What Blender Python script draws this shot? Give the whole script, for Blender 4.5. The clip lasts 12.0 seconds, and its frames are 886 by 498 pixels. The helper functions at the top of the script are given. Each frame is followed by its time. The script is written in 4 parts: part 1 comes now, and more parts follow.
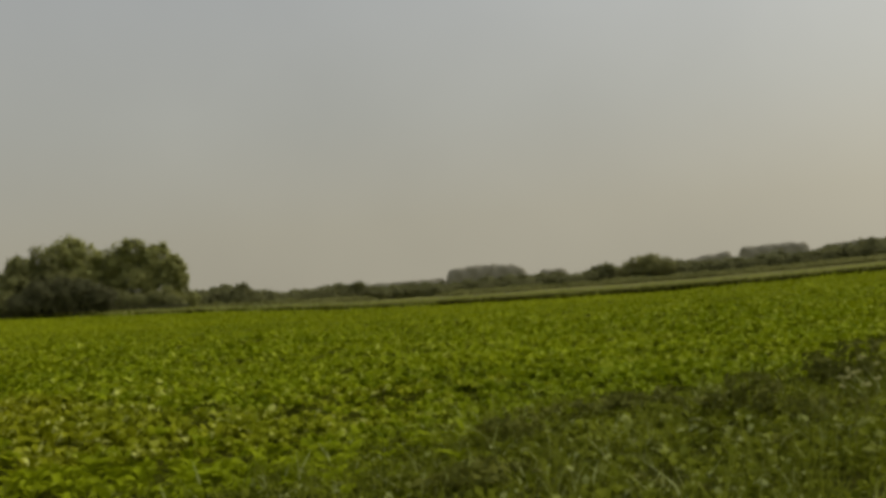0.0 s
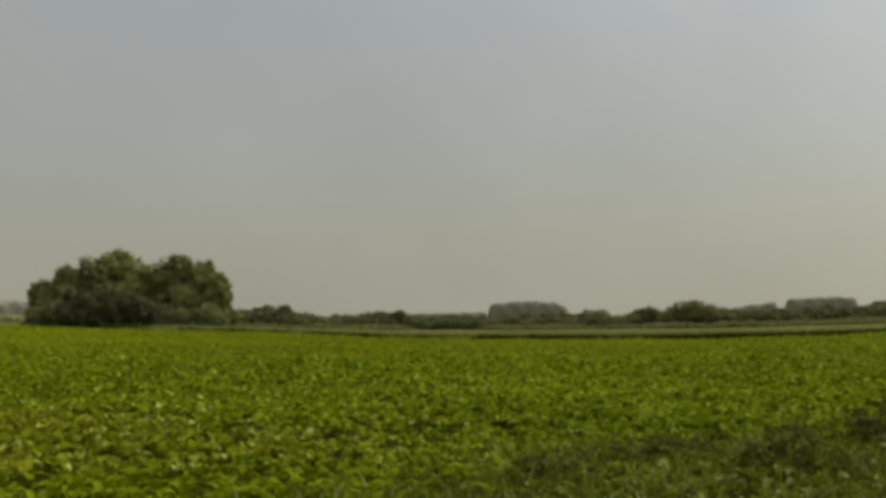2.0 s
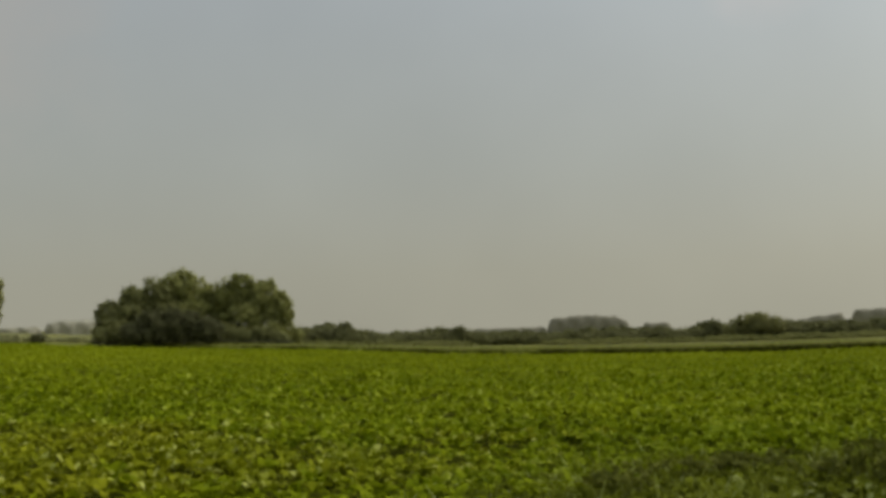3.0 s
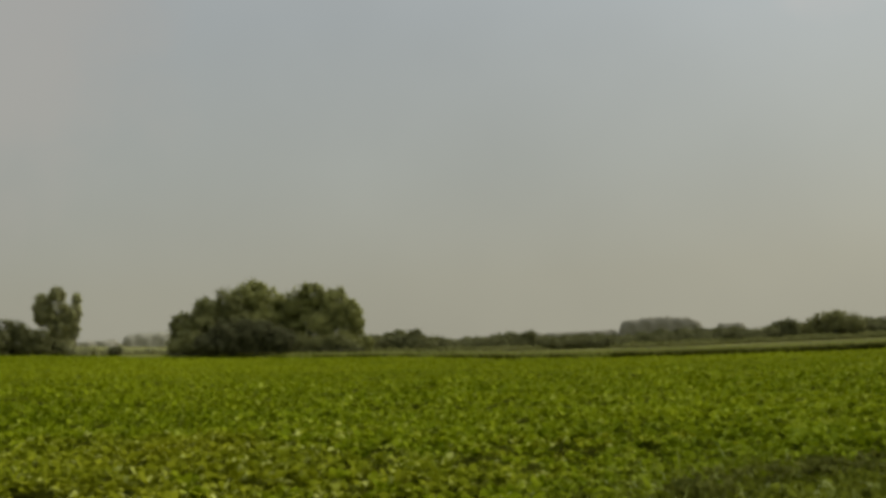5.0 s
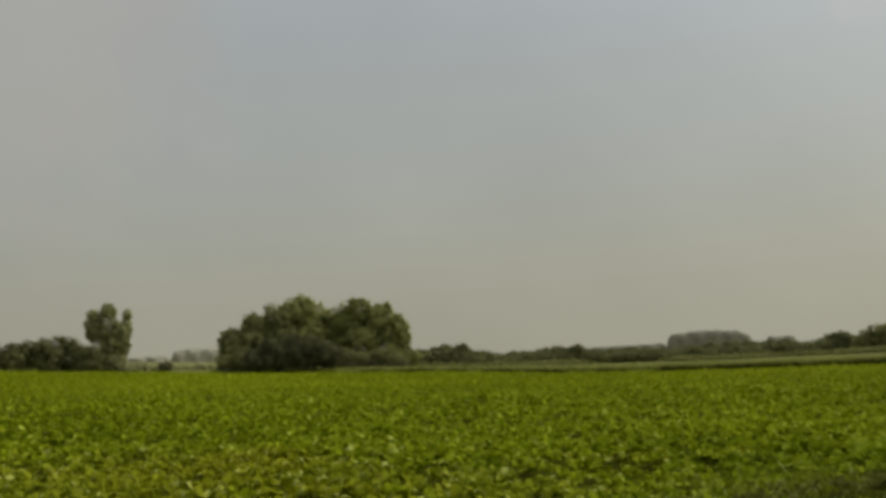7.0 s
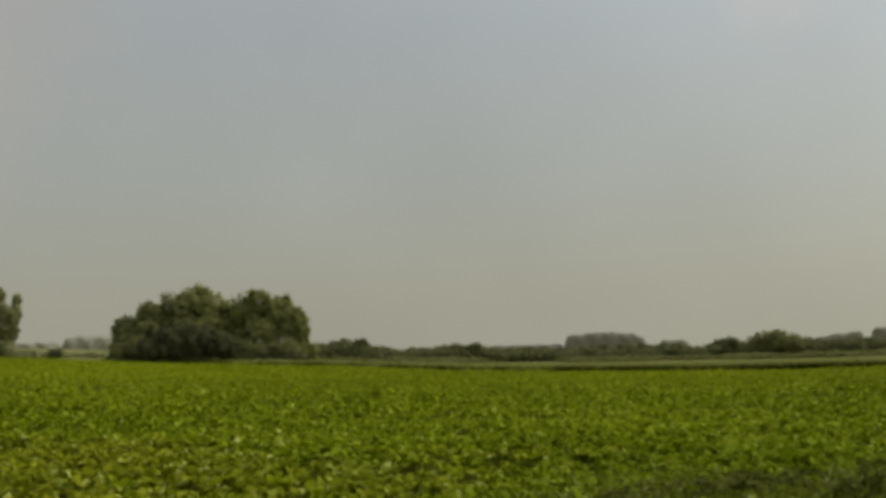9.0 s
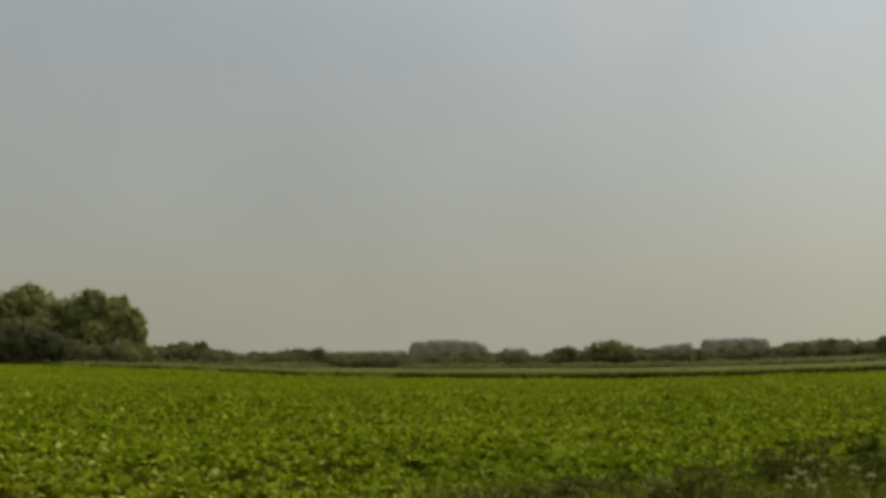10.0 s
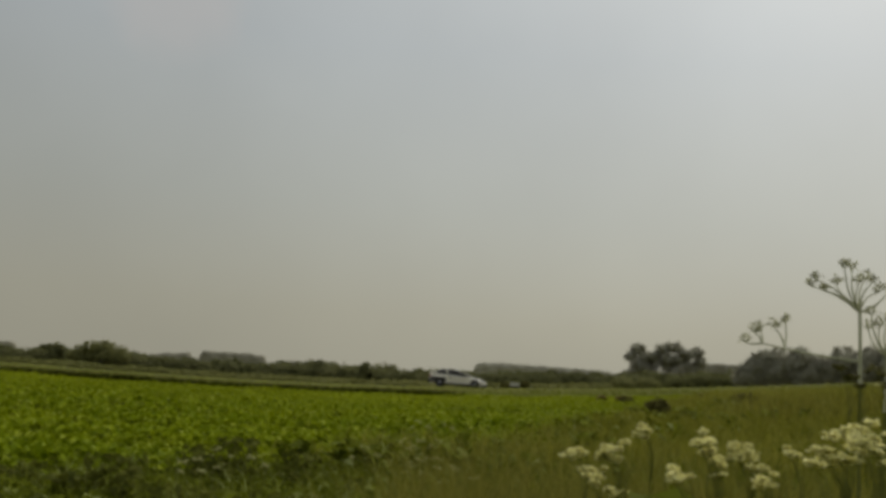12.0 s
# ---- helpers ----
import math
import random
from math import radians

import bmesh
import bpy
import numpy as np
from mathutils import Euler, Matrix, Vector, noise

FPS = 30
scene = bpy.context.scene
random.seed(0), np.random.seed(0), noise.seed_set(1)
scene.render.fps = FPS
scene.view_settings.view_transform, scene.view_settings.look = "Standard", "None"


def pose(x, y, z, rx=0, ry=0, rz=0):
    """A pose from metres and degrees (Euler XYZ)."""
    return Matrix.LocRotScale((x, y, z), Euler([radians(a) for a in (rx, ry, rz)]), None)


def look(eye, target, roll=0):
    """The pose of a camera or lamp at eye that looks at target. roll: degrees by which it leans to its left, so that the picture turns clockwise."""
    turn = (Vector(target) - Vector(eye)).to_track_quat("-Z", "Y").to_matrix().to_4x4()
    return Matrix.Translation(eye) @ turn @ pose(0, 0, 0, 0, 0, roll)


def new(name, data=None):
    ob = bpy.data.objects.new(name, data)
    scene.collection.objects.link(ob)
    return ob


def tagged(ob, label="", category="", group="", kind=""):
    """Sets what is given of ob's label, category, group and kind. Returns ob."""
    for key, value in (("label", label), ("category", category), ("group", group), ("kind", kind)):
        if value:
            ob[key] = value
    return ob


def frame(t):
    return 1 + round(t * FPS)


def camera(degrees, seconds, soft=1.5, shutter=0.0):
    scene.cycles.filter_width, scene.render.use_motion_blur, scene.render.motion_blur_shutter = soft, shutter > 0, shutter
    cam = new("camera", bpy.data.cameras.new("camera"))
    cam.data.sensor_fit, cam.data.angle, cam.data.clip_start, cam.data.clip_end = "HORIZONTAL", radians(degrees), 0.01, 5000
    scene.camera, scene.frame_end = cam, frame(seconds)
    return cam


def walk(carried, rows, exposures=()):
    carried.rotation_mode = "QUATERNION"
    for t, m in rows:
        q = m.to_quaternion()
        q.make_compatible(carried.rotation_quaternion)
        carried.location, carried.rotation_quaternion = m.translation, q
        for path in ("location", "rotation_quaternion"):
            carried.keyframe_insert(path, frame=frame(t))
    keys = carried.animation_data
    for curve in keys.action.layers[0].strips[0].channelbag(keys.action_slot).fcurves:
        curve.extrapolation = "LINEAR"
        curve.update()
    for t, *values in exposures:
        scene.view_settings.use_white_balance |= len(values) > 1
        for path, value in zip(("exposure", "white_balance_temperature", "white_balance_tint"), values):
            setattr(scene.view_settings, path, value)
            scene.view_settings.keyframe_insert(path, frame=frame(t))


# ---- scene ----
LENS = 44.85
cam = camera(LENS, 12.0, soft=4.05, shutter=0.0)

# seconds, east, north, turn to the right, upward tilt, roll
PATH = [
    (0, 0.007, -0.069, -0.067, 1.874, -4.553),
    (0.5, 0.141, -0.000, 2.648, 2.197, -2.548),
    (1, 0.145, 0.018, 2.410, 3.481, -1.531),
    (1.5, 0.089, -0.031, 1.392, 3.916, -2.000),
    (2, -0.030, -0.170, -2.321, 3.728, -1.106),
    (2.5, -0.104, -0.201, -5.092, 4.068, -2.053),
    (3, -0.108, -0.144, -5.414, 4.635, -1.784),
    (3.5, -0.133, -0.072, -6.497, 4.715, -2.069),
    (3.7, -0.148, -0.058, -6.921, 4.747, -1.950),
    (5.3, -0.141, 0.124, -9.735, 5.232, -2.792),
    (5.5, -0.188, 0.108, -10.479, 5.355, -2.451),
    (6, -0.254, 0.113, -11.975, 5.771, -2.829),
    (6.5, -0.256, 0.165, -11.580, 6.219, -2.970),
    (6.7, -0.260, 0.155, -11.567, 5.934, -3.017),
    (8.3, -0.147, 0.101, -8.627, 6.211, -2.663),
    (8.5, -0.155, 0.100, -7.941, 5.916, -2.029),
    (9, -0.048, -0.053, -6.285, 5.541, -1.573),
    (9.5, 0.000, -0.000, -3.431, 5.512, -1.330),
    (10, 0.081, -0.030, 1.898, 5.694, -0.721),
    (10.5, 0.256, 0.039, 7.195, 5.898, 0.277),
    (11, 0.324, 0.093, 11.397, 5.885, 1.318),
    (11.5, 0.601, 0.155, 18.893, 6.540, 3.039),
    (11.8, 0.697, 0.043, 24.006, 6.700, 4.050),
    (12, 0.761, -0.031, 27.415, 7.112, 4.492),
]
EYE = 1.7


def eye_height(t):
    """The eye sinks a little as the camera swings round at the end."""
    return EYE - float(np.interp(t, [10.5, 11.0, 11.5, 11.8, 12.0], [0.0, 0.06, 0.19, 0.21, 0.20]))


EYE_END = eye_height(12.0)
walk(cam, [(t, pose(x, y, eye_height(t), 90 + up, 0, -yaw) @ pose(0, 0, 0, 0, 0, roll)) for t, x, y, yaw, up, roll in PATH],
     [(0.0, 0.02, 6750, 13.5), (1.0, 0.03, 6730, 13.6), (1.6, 0.02, 6600, 11.6), (2.2, 0.0, 6500, 10.2), (3.7, 0.0, 6520, 10.4), (5.3, 0.0, 6570, 10.3), (6.7, 0.01, 6600, 10.6), (8.3, 0.01, 6540, 10.2), (9.5, 0.0, 6510, 10.2), (10.5, -0.07, 6500, 10.2), (11.3, -0.18, 6520, 10.5), (12.0, -0.28, 6550, 11.0)])

# ---- world and sun ----
SUN_AZ, SUN_EL = 66.0, 42.0
world = bpy.data.worlds.new("hazy_sky")
scene.world = world
world.use_nodes = True
wn, wl = world.node_tree.nodes, world.node_tree.links
wn.clear()
w_out = wn.new("ShaderNodeOutputWorld")
w_bg = wn.new("ShaderNodeBackground")
w_sky = wn.new("ShaderNodeTexSky")
w_sky.sky_type = "NISHITA"
w_sky.sun_disc = False
w_sky.sun_elevation, w_sky.sun_rotation = radians(SUN_EL), radians(SUN_AZ)
w_sky.dust_density, w_sky.air_density, w_sky.ozone_density = 6.0, 1.0, 1.0
w_sky_dim = wn.new("ShaderNodeVectorMath")
w_sky_dim.operation = "SCALE"
w_sky_dim.inputs["Scale"].default_value = 0.09
w_co = wn.new("ShaderNodeTexCoord")
w_sep = wn.new("ShaderNodeSeparateXYZ")
w_ramp = wn.new("ShaderNodeValToRGB")
ramp = w_ramp.color_ramp
ramp.elements[0].position, ramp.elements[0].color = 0.0, (0.372, 0.362, 0.285, 1)
ramp.elements[1].position, ramp.elements[1].color = 1.0, (0.62, 0.64, 0.66, 1)
for at_z, col in ((0.06, (0.364, 0.360, 0.29, 1)), (0.16, (0.355, 0.372, 0.335, 1)), (0.3, (0.355, 0.385, 0.385, 1))):
    e = ramp.elements.new(at_z)
    e.color = col
# brighter towards the veiled sun
w_dot = wn.new("ShaderNodeVectorMath")
w_dot.operation = "DOT_PRODUCT"
w_dot.inputs[1].default_value = (math.sin(radians(SUN_AZ)) * math.cos(radians(SUN_EL)),
                                 math.cos(radians(SUN_AZ)) * math.cos(radians(SUN_EL)), math.sin(radians(SUN_EL)))
w_pow = wn.new("ShaderNodeMath")
w_pow.operation, w_pow.use_clamp = "POWER", True
w_pow.inputs[1].default_value = 3.0
w_glow = wn.new("ShaderNodeMath")
w_glow.operation = "MULTIPLY_ADD"
w_glow.inputs[1].default_value, w_glow.inputs[2].default_value = 1.0, 0.915
# faint cloud mottling
w_cl = wn.new("ShaderNodeTexNoise")
w_cl.inputs["Scale"].default_value, w_cl.inputs["Detail"].default_value = 3.5, 4.0
w_clr = wn.new("ShaderNodeMapRange")
w_clr.inputs["From Min"].default_value, w_clr.inputs["From Max"].default_value = 0.3, 0.7
w_clr.inputs["To Min"].default_value, w_clr.inputs["To Max"].default_value = 0.95, 1.05
w_mul = wn.new("ShaderNodeMath")
w_mul.operation = "MULTIPLY"
w_haze = wn.new("ShaderNodeVectorMath")
w_haze.operation = "SCALE"
w_mix = wn.new("ShaderNodeMix")
w_mix.data_type = "RGBA"
w_mix.inputs[0].default_value = 0.9
wl.new(w_co.outputs["Generated"], w_sep.inputs[0])
wl.new(w_sep.outputs["Z"], w_ramp.inputs[0])
wl.new(w_co.outputs["Generated"], w_dot.inputs[0])
wl.new(w_dot.outputs["Value"], w_pow.inputs[0])
wl.new(w_pow.outputs[0], w_glow.inputs[0])
wl.new(w_co.outputs["Generated"], w_cl.inputs["Vector"])
wl.new(w_cl.outputs["Fac"], w_clr.inputs["Value"])
w_bank = wn.new("ShaderNodeTexNoise")
w_bank.inputs["Scale"].default_value, w_bank.inputs["Detail"].default_value = 1.6, 2.0
w_bankr = wn.new("ShaderNodeMapRange")
w_bankr.inputs["From Min"].default_value, w_bankr.inputs["From Max"].default_value = 0.35, 0.7
w_bankr.inputs["To Min"].default_value, w_bankr.inputs["To Max"].default_value = 0.97, 1.06
def soft_cloud(az, el, size, gain, colour, before):
    """A soft pale cloud in the haze; returns the colour so far, with it on top."""
    d = wn.new("ShaderNodeVectorMath")
    d.operation = "DOT_PRODUCT"
    d.inputs[1].default_value = (math.sin(radians(az)) * math.cos(radians(el)), math.cos(radians(az)) * math.cos(radians(el)), math.sin(radians(el)))
    wl.new(w_co.outputs["Generated"], d.inputs[0])
    rough = wn.new("ShaderNodeTexNoise")
    rough.inputs["Scale"].default_value, rough.inputs["Detail"].default_value = 14.0, 3.0
    wl.new(w_co.outputs["Generated"], rough.inputs["Vector"])
    wob = wn.new("ShaderNodeMath")
    wob.operation = "MULTIPLY_ADD"
    edge = 1 - math.cos(radians(size))
    wob.inputs[1].default_value = edge * 1.6
    wl.new(rough.outputs["Fac"], wob.inputs[0])
    wl.new(d.outputs["Value"], wob.inputs[2])
    r = wn.new("ShaderNodeMapRange")
    r.interpolation_type = "SMOOTHSTEP"
    r.inputs["From Min"].default_value, r.inputs["From Max"].default_value = 1 - edge + edge * 0.6, 1 + edge * 0.9
    r.inputs["To Min"].default_value, r.inputs["To Max"].default_value = 0.0, gain
    wl.new(wob.outputs[0], r.inputs["Value"])
    m = wn.new("ShaderNodeMix")
    m.data_type = "RGBA"
    m.inputs[7].default_value = (*colour, 1)
    wl.new(r.outputs[0], m.inputs[0])
    wl.new(before, m.inputs[6])
    return m.outputs[2]


w_both = wn.new("ShaderNodeMath")
w_both.operation = "MULTIPLY"
wl.new(w_co.outputs["Generated"], w_bank.inputs["Vector"])
wl.new(w_bank.outputs["Fac"], w_bankr.inputs["Value"])
wl.new(w_glow.outputs[0], w_both.inputs[0])
wl.new(w_bankr.outputs[0], w_both.inputs[1])
wl.new(w_both.outputs[0], w_mul.inputs[0])
wl.new(w_clr.outputs[0], w_mul.inputs[1])
wl.new(w_ramp.outputs[0], w_haze.inputs[0])
wl.new(w_mul.outputs[0], w_haze.inputs["Scale"])
wl.new(w_sky.outputs[0], w_sky_dim.inputs[0])
wl.new(w_sky_dim.outputs[0], w_mix.inputs[6])
clouded = soft_cloud(12.3, 18.6, 3.6, 0.5, (0.50, 0.485, 0.46), w_haze.outputs[0])
wl.new(soft_cloud(-33, 16, 10, 0.55, (0.385, 0.362, 0.322), clouded), w_mix.inputs[7])
wl.new(w_mix.outputs[2], w_bg.inputs["Color"])
w_bg.inputs["Strength"].default_value = 1.07
wl.new(w_bg.outputs[0], w_out.inputs["Surface"])

sun = new("sun", bpy.data.lights.new("sun", "SUN"))
sun.data.energy, sun.data.angle, sun.data.color = 1.7, radians(12), (1.0, 0.93, 0.80)
sun.matrix_world = look((math.sin(radians(SUN_AZ)) * 40, math.cos(radians(SUN_AZ)) * 40, 40 * math.tan(radians(SUN_EL))), (0, 0, 0))


# ---- materials ----
def material(name, c1, c2, rough=0.6, scale=3.0, per_island=0.0, through_light=0.0, bump=0.0, metal=0.0, spec=0.3, patch=0.0, drift=None, fleck=None):
    """Two colours mixed by noise at two scales, by island where asked, with some light passing through where asked."""
    m = bpy.data.materials.new(name)
    m.use_nodes = True
    n, l = m.node_tree.nodes, m.node_tree.links
    b = n["Principled BSDF"]
    b.inputs["Roughness"].default_value, b.inputs["Metallic"].default_value = rough, metal
    b.inputs["Specular IOR Level"].default_value = spec
    co = n.new("ShaderNodeNewGeometry")
    fine = n.new("ShaderNodeTexNoise")
    fine.inputs["Scale"].default_value, fine.inputs["Detail"].default_value = scale, 5.0
    big = n.new("ShaderNodeTexNoise")
    big.inputs["Scale"].default_value, big.inputs["Detail"].default_value = scale * 0.09, 3.0
    for x in (fine, big):
        l.new(co.outputs["Position"], x.inputs["Vector"])
    add = n.new("ShaderNodeMath")
    add.operation = "MULTIPLY_ADD"
    add.inputs[1].default_value = 0.6 + patch
    l.new(big.outputs["Fac"], add.inputs[0])
    half = n.new("ShaderNodeMath")
    half.operation = "MULTIPLY"
    half.inputs[1].default_value = 0.5
    l.new(fine.outputs["Fac"], half.inputs[0])
    l.new(half.outputs[0], add.inputs[2])
    last = add.outputs[0]
    if per_island:
        isl = n.new("ShaderNodeMath")
        isl.operation = "MULTIPLY_ADD"
        isl.inputs[1].default_value = per_island
        l.new(co.outputs["Random Per Island"], isl.inputs[0])
        l.new(last, isl.inputs[2])
        last = isl.outputs[0]
    rng = n.new("ShaderNodeMapRange")
    mid = 0.55 + per_island / 2 + patch / 2
    rng.inputs["From Min"].default_value, rng.inputs["From Max"].default_value = mid - 0.16 - per_island / 2.2, mid + 0.16 + per_island / 2.2
    l.new(last, rng.inputs["Value"])
    mix = n.new("ShaderNodeMix")
    mix.data_type = "RGBA"
    mix.inputs[6].default_value, mix.inputs[7].default_value = (*c1, 1), (*c2, 1)
    l.new(rng.outputs[0], mix.inputs[0])
    if drift:
        wide = n.new("ShaderNodeTexNoise")
        wide.inputs["Scale"].default_value, wide.inputs["Detail"].default_value = 0.24, 3.0
        l.new(co.outputs["Position"], wide.inputs["Vector"])
        wr = n.new("ShaderNodeMapRange")
        wr.inputs["From Min"].default_value, wr.inputs["From Max"].default_value = 0.48, 0.72
        wr.inputs["To Max"].default_value = 0.6
        l.new(wide.outputs["Fac"], wr.inputs["Value"])
        first, mix = mix, n.new("ShaderNodeMix")
        mix.data_type = "RGBA"
        mix.inputs[7].default_value = (*drift, 1)
        l.new(wr.outputs[0], mix.inputs[0])
        l.new(first.outputs[2], mix.inputs[6])
    if fleck:
        # a few pieces much paler than the rest, leaf highlights put into their colour
        few = n.new("ShaderNodeMapRange")
        few.inputs["From Min"].default_value, few.inputs["From Max"].default_value = 0.88, 0.99
        l.new(co.outputs["Random Per Island"], few.inputs["Value"])
        first, mix = mix, n.new("ShaderNodeMix")
        mix.data_type = "RGBA"
        mix.inputs[7].default_value = (*fleck, 1)
        l.new(few.outputs[0], mix.inputs[0])
        l.new(first.outputs[2], mix.inputs[6])
    l.new(mix.outputs[2], b.inputs["Base Color"])
    if bump:
        bp = n.new("ShaderNodeBump")
        bp.inputs["Strength"].default_value, bp.inputs["Distance"].default_value = bump, 0.05
        l.new(fine.outputs["Fac"], bp.inputs["Height"])
        l.new(bp.outputs[0], b.inputs["Normal"])
    if through_light:
        tr = n.new("ShaderNodeBsdfTranslucent")
        l.new(mix.outputs[2], tr.inputs["Color"])
        sh = n.new("ShaderNodeMixShader")
        sh.inputs[0].default_value = through_light
        l.new(b.outputs[0], sh.inputs[1])
        l.new(tr.outputs[0], sh.inputs[2])
        l.new(sh.outputs[0], n["Material Output"].inputs["Surface"])
    return m


M_SOIL = material("soil", (0.035, 0.038, 0.004), (0.06, 0.07, 0.008), 0.95, 4.0, bump=0.6, spec=0.0)
M_THATCH = material("verge_floor", (0.045, 0.052, 0.008), (0.10, 0.105, 0.022), 0.95, 3.0, bump=0.6, spec=0.0)
M_TURF = material("turf", (0.13, 0.14, 0.03), (0.23, 0.22, 0.07), 0.9, 2.0, bump=0.4, spec=0.05)
M_BEET = material("beet_leaf", (0.106, 0.156, 0.001), (0.335, 0.394, 0.012), 0.6, 0.8, 0.72, 0.26, patch=0.5, spec=0.02, drift=(0.225, 0.262, 0.004), fleck=(0.42, 0.47, 0.06))
M_BEETDEEP = material("deep_green_beet_leaf", (0.080, 0.124, 0.001), (0.262, 0.322, 0.009), 0.6, 0.8, 0.72, 0.26, patch=0.5, spec=0.02, drift=(0.19, 0.22, 0.004), fleck=(0.36, 0.42, 0.05))
M_BEETPALE = material("yellowing_beet_leaf", (0.104, 0.134, 0.002), (0.352, 0.388, 0.020), 0.6, 0.8, 0.74, 0.26, patch=0.5, spec=0.02, drift=(0.27, 0.265, 0.008), fleck=(0.50, 0.53, 0.13))
# same beet leaf farther off, distance haze put into a paler, evener colour
M_BEETHAZE = material("hazed_distant_beet_leaf", (0.150, 0.195, 0.003), (0.350, 0.405, 0.013), 0.6, 0.5, 0.4, 0.26, patch=0.5, spec=0.03, drift=(0.275, 0.315, 0.008))
M_GRASS = material("verge_grass", (0.050, 0.063, 0.004), (0.250, 0.284, 0.028), 0.7, 1.5, 0.8, 0.35, patch=0.6, spec=0.02, drift=(0.135, 0.146, 0.010), fleck=(0.38, 0.42, 0.15))
M_WEED = material("weed_leaf", (0.045, 0.058, 0.004), (0.238, 0.276, 0.020), 0.65, 1.5, 0.75, 0.33, patch=0.4, spec=0.02, fleck=(0.37, 0.41, 0.14))
M_NETTLE = material("nettle_leaf", (0.050, 0.058, 0.010), (0.170, 0.182, 0.028), 0.7, 1.5, 0.5, 0.28, spec=0.03)
M_BRAMBLE = material("bramble_leaf", (0.10, 0.096, 0.024), (0.205, 0.186, 0.056), 0.75, 1.0, 0.5, 0.25, spec=0.03)
M_BANKGRASS = material("bank_grass", (0.105, 0.130, 0.010), (0.215, 0.24, 0.030), 0.8, 0.5, 0.5, 0.32, patch=0.4, spec=0.04)
M_LANEGRASS = material("lane_side_grass", (0.23, 0.25, 0.056), (0.38, 0.395, 0.115), 0.8, 0.5, 0.5, 0.32, patch=0.4, spec=0.04)
M_HERB = material("rough_herb_leaf", (0.135, 0.145, 0.046), (0.27, 0.27, 0.098), 0.8, 0.3, 0.4, 0.35, patch=0.6, spec=0.03)
# ditch sedge with the shade of the ditch bank put into its dark colour
M_SHADESEDGE = material("sedge", (0.031, 0.032, 0.003), (0.062, 0.062, 0.007), 0.8, 0.5, 0.4, 0.12, spec=0.03)
# darker copy of the willow leaf for the clump's left side and foot
M_DARKWILLOW = material("dark_willow_leaf", (0.155, 0.163, 0.066), (0.295, 0.30, 0.115), 0.7, 0.6, 0.35, 0.45, patch=0.5, spec=0.04)
M_HAWTHORN = material("hawthorn_leaf", (0.19, 0.192, 0.074), (0.34, 0.335, 0.132), 0.75, 0.5, 0.4, 0.38, patch=0.4, spec=0.04)
M_WILLOW = material("willow_leaf", (0.200, 0.212, 0.076), (0.370, 0.378, 0.130), 0.7, 0.6, 0.35, 0.5, patch=0.5, spec=0.04)
M_THORN = material("thorn_leaf", (0.125, 0.13, 0.05), (0.23, 0.233, 0.098), 0.75, 0.5, 0.4, 0.35, spec=0.04)
# dark thorn leaf that also carries the shade painted low in the clump
M_THORNSHADE = material("thorn_and_shade_leaf", (0.10, 0.103, 0.05), (0.17, 0.173, 0.082), 0.75, 0.5, 0.4, 0.33, spec=0.04)
# farthest woods: distance haze is put into this pale grey leaf colour
M_FARTHESTHAZE = material("hazed_farthest_wood_leaf", (0.40, 0.385, 0.30), (0.46, 0.445, 0.345), 0.9, 0.12, 0.2, 0.3, spec=0.02, patch=0.3)
M_HEDGE = material("hedge_leaf", (0.115, 0.122, 0.052), (0.255, 0.255, 0.108), 0.75, 0.4, 0.4, 0.38, patch=0.5, spec=0.04)
M_POPLAR = material("poplar_leaf", (0.26, 0.262, 0.115), (0.47, 0.468, 0.215), 0.7, 0.5, 0.4, 0.5, spec=0.04)
M_ASPEN = material("aspen_leaf", (0.32, 0.325, 0.16), (0.56, 0.56, 0.28), 0.7, 0.5, 0.4, 0.5, spec=0.04)
# far woods: air haze painted as a pale base colour, well above real foliage
M_FARHAZE = material("hazed_far_wood_leaf", (0.285, 0.272, 0.205), (0.335, 0.322, 0.24), 0.9, 0.12, 0.2, 0.3, spec=0.02, patch=0.3)
# pines and thicket: their distance haze is put into a pale needle colour
M_HAZEDPINE = material("hazed_pine_needles", (0.34, 0.33, 0.255), (0.51, 0.495, 0.385), 0.8, 0.3, 0.4, 0.4, spec=0.05)
M_BARK = material("bark", (0.06, 0.052, 0.04), (0.13, 0.115, 0.09), 0.9, 6.0, bump=0.5)
M_ROAD = material("asphalt", (0.045, 0.045, 0.046), (0.075, 0.073, 0.07), 0.9, 5.0, bump=0.2)
M_ROUGH = material("rough_grass", (0.125, 0.132, 0.009), (0.325, 0.310, 0.050), 0.8, 0.8, 0.5, 0.35, patch=0.5, spec=0.05)
M_TALLGRASS = material("tall_grass", (0.125, 0.122, 0.013), (0.30, 0.28, 0.055), 0.8, 1.2, 0.6, 0.35, patch=0.4, spec=0.04)
M_STEM = material("stem", (0.11, 0.12, 0.02), (0.22, 0.22, 0.06), 0.7, 8.0, spec=0.05)
M_DRYSTEM = material("dry_stem", (0.46, 0.46, 0.30), (0.66, 0.65, 0.46), 0.7, 8.0, spec=0.1)
M_SEEDHEAD = material("seed_head", (0.10, 0.098, 0.05), (0.66, 0.66, 0.44), 0.8, 60.0, 0.9, 0.45, spec=0.05)
M_FLOWER = material("umbel_flower", (0.73, 0.70, 0.28), (0.94, 0.91, 0.50), 0.7, 8.0, 0.5, 0.55, spec=0.05)
